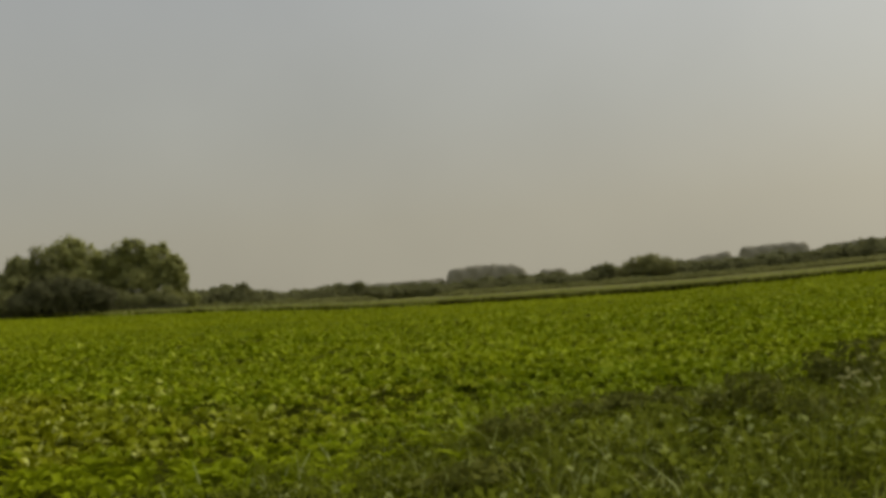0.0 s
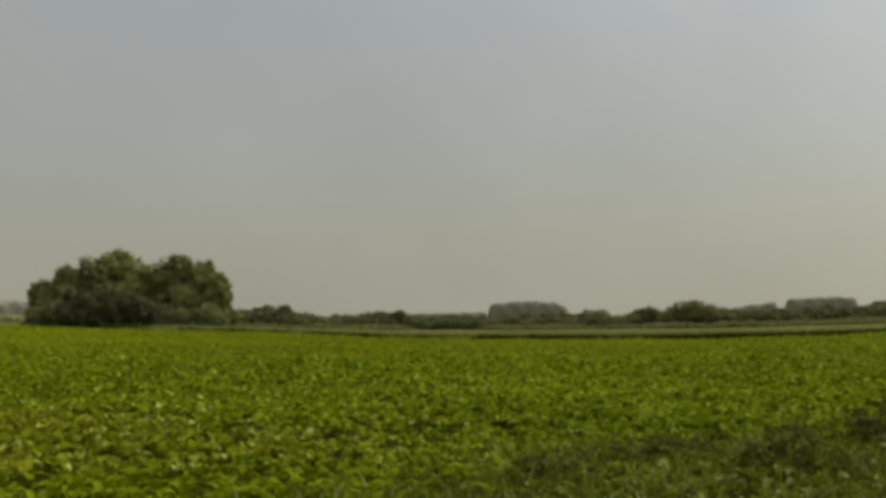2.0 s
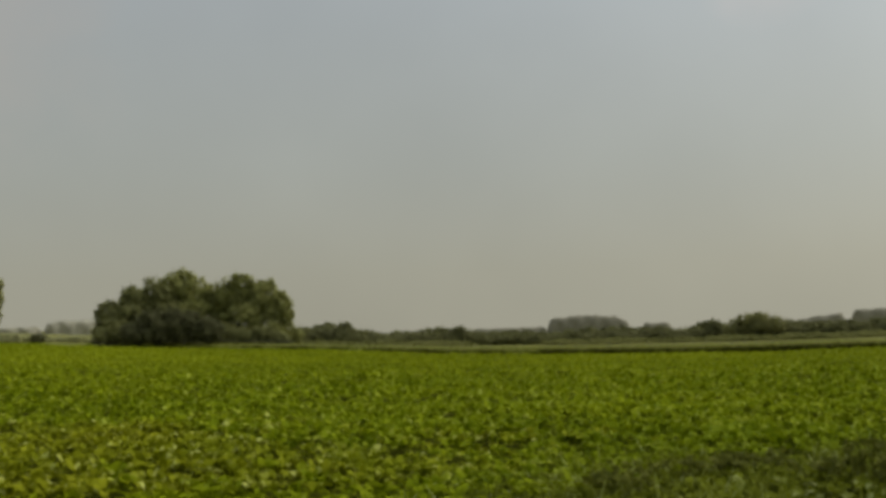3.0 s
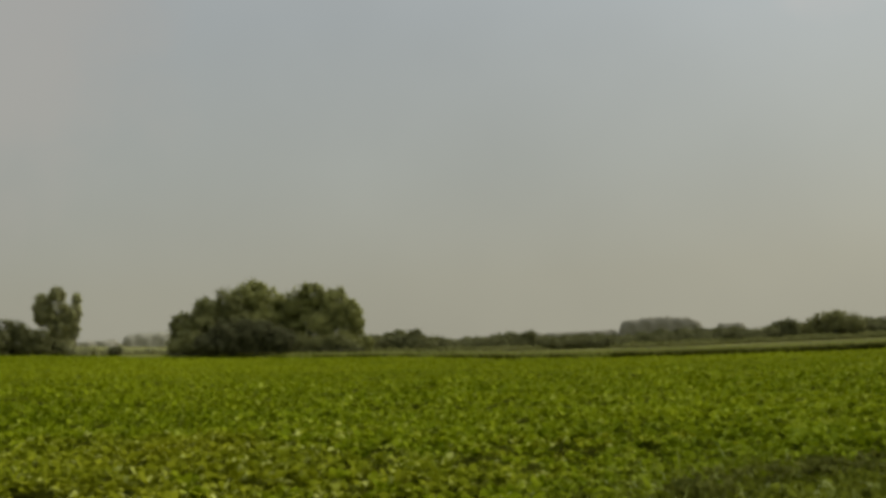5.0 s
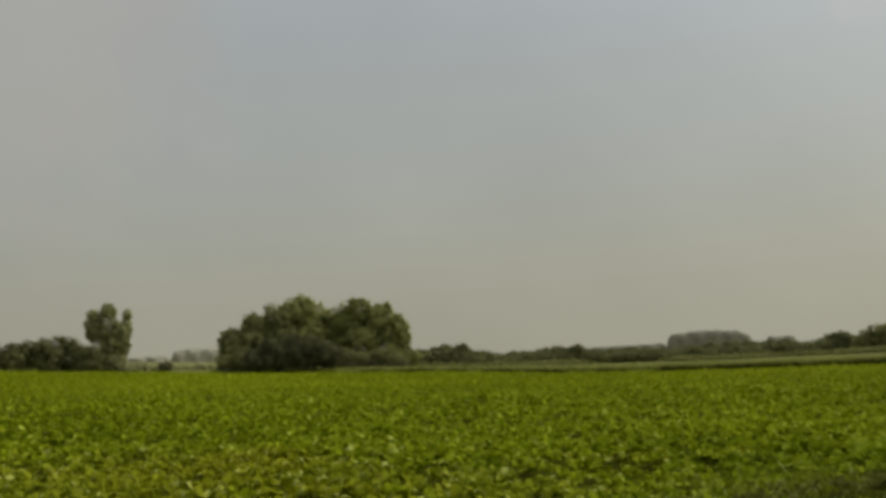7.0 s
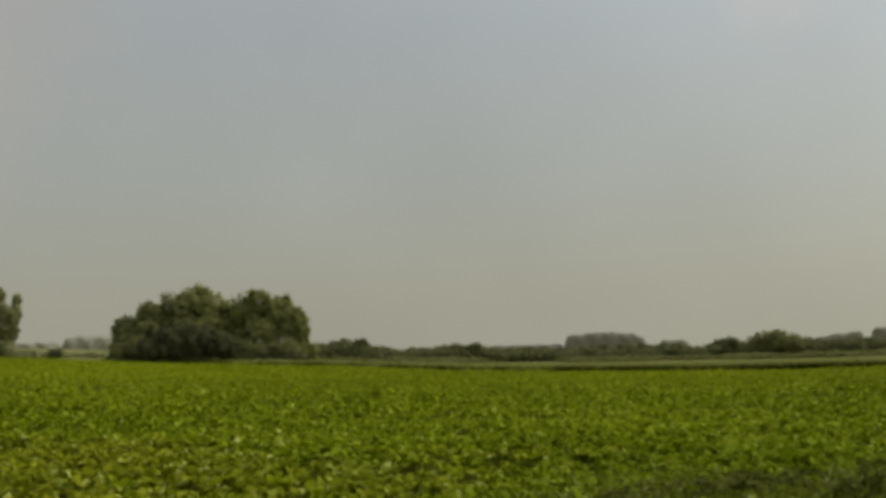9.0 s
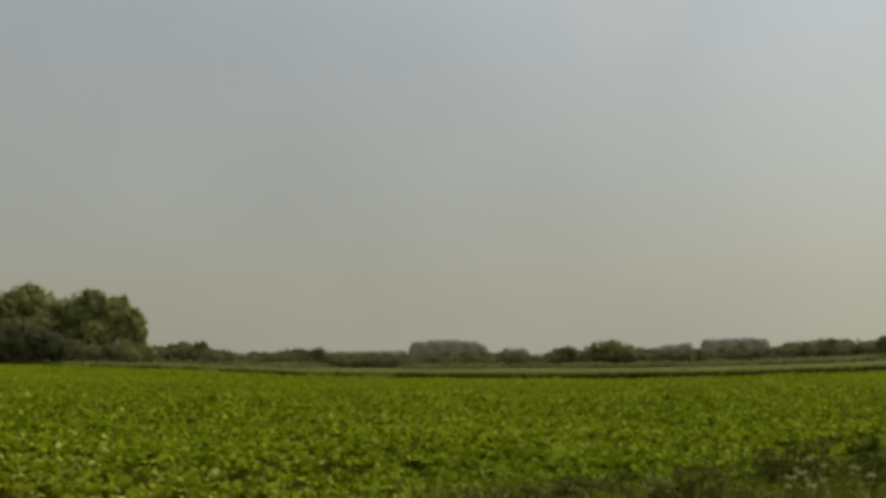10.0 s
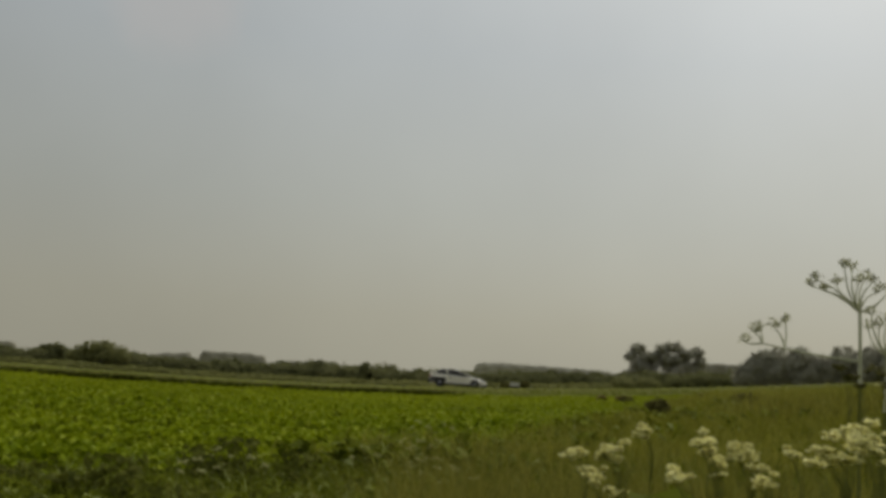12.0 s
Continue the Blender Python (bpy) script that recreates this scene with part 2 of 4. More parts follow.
M_DULLUMBEL = material("dull_umbel", (0.36, 0.36, 0.12), (0.58, 0.57, 0.25), 0.8, 8.0, 0.4, 0.3, spec=0.03)
M_RUSSET = material("russet_seed", (0.17, 0.12, 0.04), (0.26, 0.19, 0.07), 0.8, 3.0, 0.4, 0.3, spec=0.05)
M_WHITE = material("white_paint", (0.70, 0.66, 0.53), (0.79, 0.75, 0.62), 0.35, 2.0)
M_BLACK = material("black_plastic", (0.016, 0.015, 0.012), (0.034, 0.032, 0.026), 0.6, 6.0, spec=0.2)
M_LIVERY = material("dark_livery", (0.036, 0.033, 0.027), (0.07, 0.066, 0.055), 0.5, 4.0, spec=0.2)
M_GLASS = material("tinted_glass", (0.028, 0.026, 0.02), (0.04, 0.037, 0.03), 0.12, 1.0, spec=0.35)
M_RIM = material("alloy", (0.35, 0.35, 0.36), (0.5, 0.5, 0.5), 0.35, 5.0, metal=0.8)
M_LENS = material("lamp_lens", (0.55, 0.56, 0.57), (0.7, 0.7, 0.7), 0.1, 3.0)
M_REDLENS = material("red_lens", (0.25, 0.01, 0.01), (0.35, 0.02, 0.02), 0.2, 3.0)
M_BOARD = material("dull_white_board", (0.42, 0.41, 0.33), (0.56, 0.55, 0.46), 0.6, 4.0)


# ---- plan ----
def lerp(x, pts):
    return float(np.interp(x, [p[0] for p in pts], [p[1] for p in pts]))


def rim_slope(az):
    """How steeply the land rises away from the camera, by direction: a very shallow bowl shaped to fit the camera's
    view.
    """
    az = np.clip(az, -50, 52)
    up = np.where(az > 12, 1.75e-3 * (az - 12) ** 2, np.where(az < 10, 7.6e-4 * (az - 10) ** 2, 0.0))
    return np.tan(np.radians(up))


FIELD_EDGE = [(-60, 150), (-34, 126), (-26, 124), (-23, 112), (-13, 103), (-10, 93), (-6, 79), (0, 73), (9, 68), (18, 70), (30, 72.5), (36, 75), (60, 75)]
VERGE_EDGE = [(-60, 8), (-15, 8.6), (-6, 9.3), (0, 10.4), (8, 12.0), (15, 14.0), (22, 15.6), (28, 17.4), (34, 22), (39, 38), (43, 80), (60, 200)]
FE, VE = np.array(FIELD_EDGE, float), np.array(VERGE_EDGE, float)


def field_edge(az):
    return np.interp(az, FE[:, 0], FE[:, 1])


def verge_edge(az):
    return np.interp(az, VE[:, 0], VE[:, 1])


def smooth(t):
    t = np.clip(t, 0, 1)
    return t * t * (3 - 2 * t)


ROAD_OFF, BANK_H = 12.0, 0.50


def ground_z(x, y):
    """Height of the land: shallow bowl fitted to the view, a ditch past the field and the low bank that carries the
    lane.
    """
    x, y = np.asarray(x, float), np.asarray(y, float)
    r = np.hypot(x, y)
    az = np.degrees(np.arctan2(x, y))
    front = smooth((100 - np.abs(az)) / 40)
    z = rim_slope(az) * r * r / (r + 8) * front * np.where(r > 900, 900 / np.maximum(r, 1), 1)
    d = r - field_edge(az)
    fade = smooth((az + 32) / 14) * smooth((58 - az) / 10)
    z = z + fade * BANK_H * smooth((d - 3.5) / 5.5) * smooth((34 - d) / 18)
    z = z - fade * smooth((32 - az) / 6) * (0.26 + 0.19 * smooth((az - 2) / 8)) * np.exp(-((d - 2.2) / 1.0) ** 2)
    return z


def polar(az, r, up=0.0):
    x, y = r * math.sin(radians(az)), r * math.cos(radians(az))
    return Vector((x, y, float(ground_z(x, y)) + up))


# ---- builders ----
def mesh_from(name, verts, faces, mat, smooth_faces=False):
    me = bpy.data.meshes.new(name)
    verts, faces = np.asarray(verts, np.float32), np.asarray(faces, np.int32)
    k = faces.shape[1]
    me.vertices.add(len(verts))
    me.vertices.foreach_set("co", verts.ravel())
    me.loops.add(faces.size)
    me.loops.foreach_set("vertex_index", faces.ravel())
    me.polygons.add(len(faces))
    me.polygons.foreach_set("loop_start", np.arange(0, faces.size, k, dtype=np.int32))
    me.update(calc_edges=True)
    if smooth_faces:
        me.polygons.foreach_set("use_smooth", np.ones(len(faces), bool))
    me.materials.append(mat)
    return me


def part(name, bm, mat, parent, label=""):
    me = bpy.data.meshes.new(name)
    bm.to_mesh(me)
    bm.free()
    me.materials.append(mat)
    ob = new(name, me)
    ob.parent = parent
    return tagged(ob, label)


def part_mesh(name, me, parent, label=""):
    ob = new(name, me)
    ob.parent = parent
    return tagged(ob, label)


def thing(name, m, label, category, group="", kind=""):
    ob = new(name)
    ob.empty_display_size = 0.2
    ob.matrix_world = m
    return tagged(ob, label, category, group, kind)


def unit(v):
    return v / np.maximum(np.linalg.norm(v, axis=-1, keepdims=True), 1e-9)


def leaf_quads(rng, centre, normal, length, width):
    """Pointed leaf clumps: one bent diamond of two triangles folded on its midrib for each centre."""
    n = len(centre)
    normal = unit(normal)
    side = unit(np.cross(normal, rng.normal(size=(n, 3))))
    along = np.cross(normal, side)
    length, width = np.broadcast_to(length, n)[:, None], np.broadcast_to(width, n)[:, None]
    a = centre - along * length * 0.5
    b = centre + side * width * 0.5 + normal * width * 0.15
    c = centre + along * length * 0.5 - normal * length * 0.12
    d = centre - side * width * 0.5 + normal * width * 0.15
    v = np.stack([a, b, c, d], 1).reshape(-1, 3)
    f = np.arange(4 * n).reshape(-1, 4)
    return v, f


def crown_mesh(name, rng, lobes, count, leaf, mat, ragged=0.34, inner=0.2):
    """A crown of leaf clumps on sprays, the sprays gathered in soft boughs over lobes (x, y, z, rx, ry, rz), with gaps and an uneven outline."""
    size = np.array([l[3] * l[4] + l[3] * l[5] + l[4] * l[5] for l in lobes])
    share = size / size.sum()
    cs, ns = [], []
    up = np.array([0, 0, 0.3])
    for (lx, ly, lz, rx, ry, rz), part_of in zip(lobes, share):
        mid, rad = np.array([lx, ly, lz]), np.array([rx, ry, rz])
        mean = rad.mean()
        boughs = max(8, int(3.2 / ragged ** 2))
        sprays = 7
        each = max(4, int(count * part_of / (boughs * sprays)))
        d = unit(rng.normal(size=(boughs, 3)))
        rb = ragged * mean * rng.uniform(0.6, 1.35, boughs)
        centre = mid + d * rad * ((1 - 0.85 * ragged) * rng.uniform(0.76, 1.04, boughs))[:, None]
        e = unit(rng.normal(size=(boughs, sprays, 3)) + d[:, None] * 0.6)
        tip = centre[:, None] + e * (rb[:, None] * rng.uniform(0.45, 0.95, (boughs, sprays)))[..., None] * np.array([1, 1, 0.85])
        q = rng.normal(size=(boughs, sprays, each, 3))
        pos = tip[:, :, None] + q * (rb[:, None, None, None] * 0.24)
        nrm = d[:, None, None] * 0.9 + e[:, :, None] * 0.45 + rng.normal(size=q.shape) * 0.5 + up
        cs.append(pos.reshape(-1, 3))
        ns.append(nrm.reshape(-1, 3))
        fill = int(count * part_of * inner)
        q = unit(rng.normal(size=(fill, 3)))
        cs.append(mid + q * rad * rng.uniform(0.45, 0.85, (fill, 1)))
        ns.append(q + rng.normal(size=(fill, 3)) * 0.5 + up)
    c, nrm = np.concatenate(cs), np.concatenate(ns)
    low = c[:, 2] > 0.05
    c, nrm = c[low], nrm[low]
    ln = leaf * rng.uniform(0.6, 1.4, len(c))
    v, f = leaf_quads(rng, c, nrm, ln, ln * rng.uniform(0.5, 0.8, len(c)))
    return mesh_from(name, v, f, mat)


def limb(bm, p0, p1, r0, r1, bend, sides=7, steps=5):
    p0, p1 = Vector(p0), Vector(p1)
    axis = (p1 - p0).normalized()
    u = axis.orthogonal().normalized()
    w = axis.cross(u)
    rings = []
    for i in range(steps + 1):
        t = i / steps
        c = p0.lerp(p1, t) + u * bend * math.sin(t * math.pi)
        r = r0 + (r1 - r0) * t
        rings.append([bm.verts.new(c + (u * math.cos(a) + w * math.sin(a)) * r) for a in [2 * math.pi * k / sides for k in range(sides)]])
    for a, b in zip(rings, rings[1:]):
        for k in range(sides):
            bm.faces.new((a[k], a[(k + 1) % sides], b[(k + 1) % sides], b[k]))
    bm.faces.new(rings[-1])
    bm.faces.new(rings[0][::-1])


def tree(name, az, r, lobes, leaf, count, mat, trunk_r, label, category="tree", group="", seed=1, ragged=0.30, sink=0.05):
    rng = np.random.default_rng(seed)
    base = thing(name, Matrix.Translation(polar(az, r, -sink)) @ pose(0, 0, 0, 0, 0, -az), label, category, group)
    bm = bmesh.new()
    top = max(l[2] for l in lobes)
    limb(bm, (0, 0, -0.2), (rng.normal() * 0.2, rng.normal() * 0.2, top * 0.7), trunk_r, trunk_r * 0.45, 0.15, 9, 6)
    for f in range(4):
        a = f * math.pi / 2 + rng.uniform(0, 1)
        limb(bm, (0, 0, 0.05), (math.cos(a) * trunk_r * 2.0, math.sin(a) * trunk_r * 2.0, -0.2), trunk_r * 0.7, trunk_r * 0.3, 0, 5, 2)
    part("trunk", bm, M_BARK, base)
    for l in lobes:
        bm = bmesh.new()
        z0 = min(top * 0.55, max(0.3, l[2] * 0.5))
        limb(bm, (0, 0, z0), (l[0] * 0.9, l[1] * 0.9, l[2]), trunk_r * 0.5, trunk_r * 0.12, 0.25, 6, 5)
        part("limb", bm, M_BARK, base)
    part_mesh("crown", crown_mesh("crown", rng, lobes, int(count * 1.4), leaf * 0.85, mat, ragged), base)
    return base


# ---- land ----
def build_ground():
    azs = np.concatenate([np.arange(-60, 60.01, 1.5), np.arange(66, 294.1, 6)])
    rs = np.concatenate([[0.0], np.arange(0.5, 4, 0.5), np.arange(4, 40, 1.2), np.arange(40, 130, 1.2), np.geomspace(130, 4500, 44)])
    A, R = np.meshgrid(np.radians(azs), rs)
    X, Y = R * np.sin(A), R * np.cos(A)
    Z = ground_z(X, Y)
    near = np.exp(-((R - 10) / 12) ** 2)
    Z = Z + near * 0.05 * np.sin(X * 1.7 + 0.6) * np.sin(Y * 1.3)
    v = np.stack([X, Y, Z], -1).reshape(-1, 3)
    n = len(azs)
    f = []
    for i in range(len(rs) - 1):
        for j in range(n):
            k = (j + 1) % n
            f.append((i * n + j, i * n + k, (i + 1) * n + k, (i + 1) * n + j))
    me = mesh_from("ground", v, np.array(f)[:, ::-1], M_TURF, True)
    me.materials.append(M_SOIL)
    me.materials.append(M_THATCH)
    slots = np.zeros(len(f), np.int32)
    for q, (a, b, c, d) in enumerate(f):
        x, y = (v[a, 0] + v[c, 0]) / 2, (v[a, 1] + v[c, 1]) / 2
        az, r = math.degrees(math.atan2(x, y)), math.hypot(x, y)
        if abs(az) < 59 and verge_edge(az) < r < field_edge(az) + 0.8:
            slots[q] = 1
        elif r < 30 + 3 * math.sin(az * 0.11):
            slots[q] = 2
    me.polygons.foreach_set("material_index", slots)
    tagged(new("ground", me), "flat farmland with green turf and dark field soil", "ground", kind="structure")


build_ground()


def build_road():
    azs = np.arange(-16, 50.1, 0.5)
    v, f = [], []
    for az in azs:
        rc = field_edge(az) + ROAD_OFF
        for dr in (-2.1, -1.0, 0, 1.0, 2.1):
            p = polar(az, rc + dr)
            v.append((p.x, p.y, p.z + (0.05 - 0.012 * abs(dr))))
    for i in range(len(azs) - 1):
        for k in range(4):
            f.append((i * 5 + k, i * 5 + k + 1, i * 5 + 6 + k, i * 5 + 5 + k))
    me = mesh_from("road", v, np.array(f)[:, ::-1], M_ROAD, True)
    tagged(new("road", me), "narrow grey asphalt lane on a low grassy bank", "road", kind="structure")


build_road()


# ---- crop, grass and weeds that nobody could count ----
def scatter(rng, density, az0, az1, r0, r1, keep):
    """Points (x, y) at a density per square metre in a sector, kept where keep(az, r) holds."""
    area = math.radians(az1 - az0) / 2 * (r1 * r1 - r0 * r0)
    n = int(area * density)
    r = np.sqrt(rng.uniform(r0 * r0, r1 * r1, n))
    az = rng.uniform(az0, az1, n)
    k = keep(az, r)
    r, az = r[k], az[k]
    return r * np.sin(np.radians(az)), r * np.cos(np.radians(az))


def in_crop(az, r):
    x, y = r * np.sin(np.radians(az)), r * np.cos(np.radians(az))
    wob = 0.5 * np.sin(x * 0.9) + 0.5 * np.sin(x * 2.3 + y) + 1.2 * np.sin(x * 83.1 + y * 61.7) * np.sin(x * 41.3 - y * 67.9)
    return (r > verge_edge(az) + wob) & (r < field_edge(az))


def beet_leaves(rng, x, y, per, length, segs, rise):
    """Broad wavy blades that rise and arch outward round each crown."""
    n = len(x)
    cx, cy = np.repeat(x, per), np.repeat(y, per)
    cz = ground_z(cx, cy)
    m = n * per
    stand = 0.10 * np.sin(x * 0.9 + 1.1 * np.sin(y * 0.35)) + 0.09 * np.sin(y * 1.3 + 1.7 * np.sin(x * 0.23)) + 0.08 * np.sin(x * 0.31 - y * 0.57)
    vigour = np.repeat(rng.uniform(0.75, 1.2, n) * (1 + stand), per)
    turn = rng.uniform(0, 2 * math.pi, m)
    tilt = rng.uniform(0.12, 0.95, m)
    ln = length * rng.uniform(0.65, 1.2, m) * vigour
    wd = ln * rng.uniform(0.18, 0.33, m)
    out = np.stack([np.cos(turn), np.sin(turn), np.zeros(m)], 1)
    side = np.stack([-np.sin(turn), np.cos(turn), np.zeros(m)], 1)
    roll = rng.normal(size=m) * 0.35
    base = np.stack([cx, cy, cz], 1) + out * 0.02
    rows = []
    for s in range(segs + 1):
        t = s / segs
        bend = tilt + t * t * rng.uniform(0.5, 1.0, m)
        along = ln * (0.35 + 0.65 * t)
        p = base + out * (np.sin(tilt) * along + 0.15 * ln * t * t)[:, None]
        p[:, 2] += rise * vigour + np.cos(tilt) * along - 0.28 * ln * t * t * bend
        w = wd * 0.5 * (0.35 + 1.3 * math.sin(math.pi * (0.15 + 0.8 * t))) * (1 if t < 0.99 else 0.35)
        wave = rng.normal(size=m) * 0.12 * wd
        up = np.stack([np.zeros(m), np.zeros(m), np.sin(roll)], 1)
        rows.append(p - side * w[:, None] + up * (-w)[:, None] + np.stack([wave * 0, wave * 0, wave], 1))
        rows.append(p + side * w[:, None] + up * w[:, None] - np.stack([wave * 0, wave * 0, wave], 1))
    v = np.stack(rows, 1)
    k = 2 * (segs + 1)
    f = []
    off = np.arange(m)[:, None] * k
    for s in range(segs):
        f.append(off + np.array([[2 * s, 2 * s + 1, 2 * s + 3, 2 * s + 2]]))
    return v.reshape(-1, 3), np.concatenate(f)


def build_crop():
    rng = np.random.default_rng(5)
    for name, r0, r1, dens, per, length, segs, mat, lab in (
            ("beet_crop", 10.9, 24, 19.0, 15, 0.19, 3, M_BEET, "dense bright green sugar beet leaves near the verge"),
            ("beet_crop", 24, 52, 11.0, 11, 0.22, 2, M_BEET, "dense green sugar beet crop in the middle of the field"),
            ("beet_crop", 26, 150, 12.0, 6, 0.23, 1, M_BEETHAZE, "even yellow-green sugar beet crop towards the far field edge")):
        x, y = scatter(rng, dens, -46, 47, r0, r1, in_crop)
        # uneven stand: thin spots where plants failed
        thin = np.sin(x * 1.9 + 2 * np.sin(y * 0.7)) * np.sin(y * 1.6 - x * 0.4) + rng.normal(size=len(x)) * 0.35
        keep = thin > -0.95
        if r1 > 30:
            # the near leaf colour and the hazed far one run into one another
            share = smooth((np.hypot(x, y) - 26) / 26)
            keep &= (rng.uniform(size=len(x)) < (share if r0 > 25 else 1 - share))
        x, y = x[keep], y[keep]
        # a hungry, yellowing patch in the corner next to the verge
        pale = np.exp(-((x + 6.5) / 6.0) ** 2 - ((y - 13.0) / 5.0) ** 2) + 0.25 * np.sin(x * 0.8 + y * 0.5) * np.sin(y * 0.9) + rng.normal(size=len(x)) * 0.12 > 0.5
        # a darker patch of the crop beside it
        deeper = ~pale & (np.exp(-((x - 1.9) / 3.4) ** 2 - ((y - 14.0) / 5.5) ** 2) + 0.25 * np.sin(x * 1.1 + 2) * np.sin(y * 0.8 + x * 0.3) + rng.normal(size=len(x)) * 0.14 > 0.5)
        for some, leaf_mat, text in ((~pale & ~deeper, mat, lab), (pale, M_BEETPALE, "yellowing sugar beet leaves in a thin patch of the crop"), (deeper, M_BEETDEEP, "deep green sugar beet leaves next to the verge")):
            if some.any():
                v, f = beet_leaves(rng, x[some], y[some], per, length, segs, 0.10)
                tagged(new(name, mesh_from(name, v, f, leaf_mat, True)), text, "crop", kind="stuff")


build_crop()


def blades(rng, x, y, height, width, lean):
    n = len(x)
    z = ground_z(x, y) - 0.01
    turn = rng.uniform(0, 2 * math.pi, n)
    h = height * rng.uniform(0.5, 1.25, n)
    w = width * rng.uniform(0.6, 1.3, n)
    out = np.stack([np.cos(turn), np.sin(turn), np.zeros(n)], 1)
    side = np.stack([-np.sin(turn), np.cos(turn), np.zeros(n)], 1)
    ln = (lean * rng.uniform(0.2, 1.3, n) * h)[:, None]
    base = np.stack([x, y, z], 1)
    up = np.array([0, 0, 1.0])
    mid = base + up * (h * 0.6)[:, None] + out * ln * 0.35
    tip = base + up * (h * rng.uniform(0.8, 1.0, n))[:, None] + out * ln
    w = w[:, None]
    v = np.stack([base - side * w / 2, base + side * w / 2, mid + side * w * 0.4, mid - side * w * 0.4,
                  tip + side * w * 0.06, tip - side * w * 0.06], 1).reshape(-1, 3)
    o = np.arange(n)[:, None] * 6
    f = np.concatenate([o + np.array([[0, 1, 2, 3]]), o + np.array([[3, 2, 4, 5]])])
    return v, f


def in_verge(az, r):
    x, y = r * np.sin(np.radians(az)), r * np.cos(np.radians(az))
    wob = 0.8 * np.sin(x * 0.8 + 1) + 0.5 * np.sin(x * 2.1 - y) + 0.4 * np.sin(x * 4.7 + y * 3.1)
    ragged = np.sin(x * 91.7 + y * 57.3) * np.sin(x * 37.1 - y * 73.9)
    return r < verge_edge(az) + 0.5 + wob + 1.1 * ragged


def stuff(name, v, f, mat, label, category):
    return tagged(new(name, mesh_from(name, v, f, mat)), label, category, kind="stuff")


NETTLE_PATCHES = [(0.5, 10.3, 0.45), (2.9, 10.6, 0.5), (4.7, 12.6, 0.6), (0.1, 7.9, 0.5), (1.6, 11.5, 0.65), (2.3, 12.0, 0.5), (4.2, 9.4, 0.5)]


def build_verge():
    rng = np.random.default_rng(11)
    x, y = scatter(rng, 250, -34, 54, 5.5, 18, in_verge)
    tuft = np.sin(x * 3.1 + y * 0.7) * np.sin(y * 2.7 - x * 0.9) + rng.normal(size=len(x)) * 0.45
    x, y = x[tuft > -0.15], y[tuft > -0.15]
    v, f = blades(rng, x, y, 0.36, 0.016, 0.95)
    stuff("verge_grass", v, f, M_GRASS, "long tangled green grass on the verge beside the field", "grass")
    x, y = scatter(rng, 60, 18, 56, 16, 75, in_verge)
    v, f = blades(rng, x, y, 0.6, 0.03, 0.8)
    stuff("verge_grass", v, f, M_ROUGH, "rough olive-green grass strip running away along the field", "grass")
    x, y = scatter(rng, 3.0, 22, 54, 15, 48, in_verge)
    n = np.sin(x * 0.7) * np.sin(y * 0.6 + x * 0.3) + rng.normal(size=len(x)) * 0.3
    x, y = x[n > 0.2], y[n > 0.2]
    v, f = beet_leaves(rng, x, y, 12, 0.32, 2, 0.25)
    stuff("weeds", v, f, M_WEED, "dark green weeds in patches along the rough strip", "weeds")
    # broad dark weeds in patches
    x, y = scatter(rng, 36, -32, 54, 6.0, 20, in_verge)
    v, f = beet_leaves(rng, x, y, 11, 0.12, 2, 0.12)
    stuff("weeds", v, f, M_WEED, "small-leaved green weeds mixed through the verge grass", "weeds")
    # nettles stand in a few soft patches
    x, y = scatter(rng, 22, -14, 52, 7.0, 20, in_verge)
    n = np.sin(x * 1.3) * np.sin(y * 1.1 + x * 0.4) * 0.2 + rng.normal(size=len(x)) * 0.25
    for px, py, size in NETTLE_PATCHES:
        n = n + np.exp(-((x - px) ** 2 + (y - py) ** 2) / size ** 2)
    x, y = x[n > 0.6], y[n > 0.6]
    v, f = beet_leaves(rng, x, y, 12, 0.13, 2, 0.20)
    stuff("weeds", v, f, M_NETTLE, "dark nettles in patches on the verge", "weeds")
    # plain grass where the camera stands
    x, y = scatter(rng, 160, 0, 360, 0.3, 6.5, lambda az, r: r > 0.3)
    v, f = blades(rng, x, y, 0.22, 0.012, 1.2)
    stuff("verge_grass", v, f, M_GRASS, "short green grass of the verge underfoot", "grass")


build_verge()


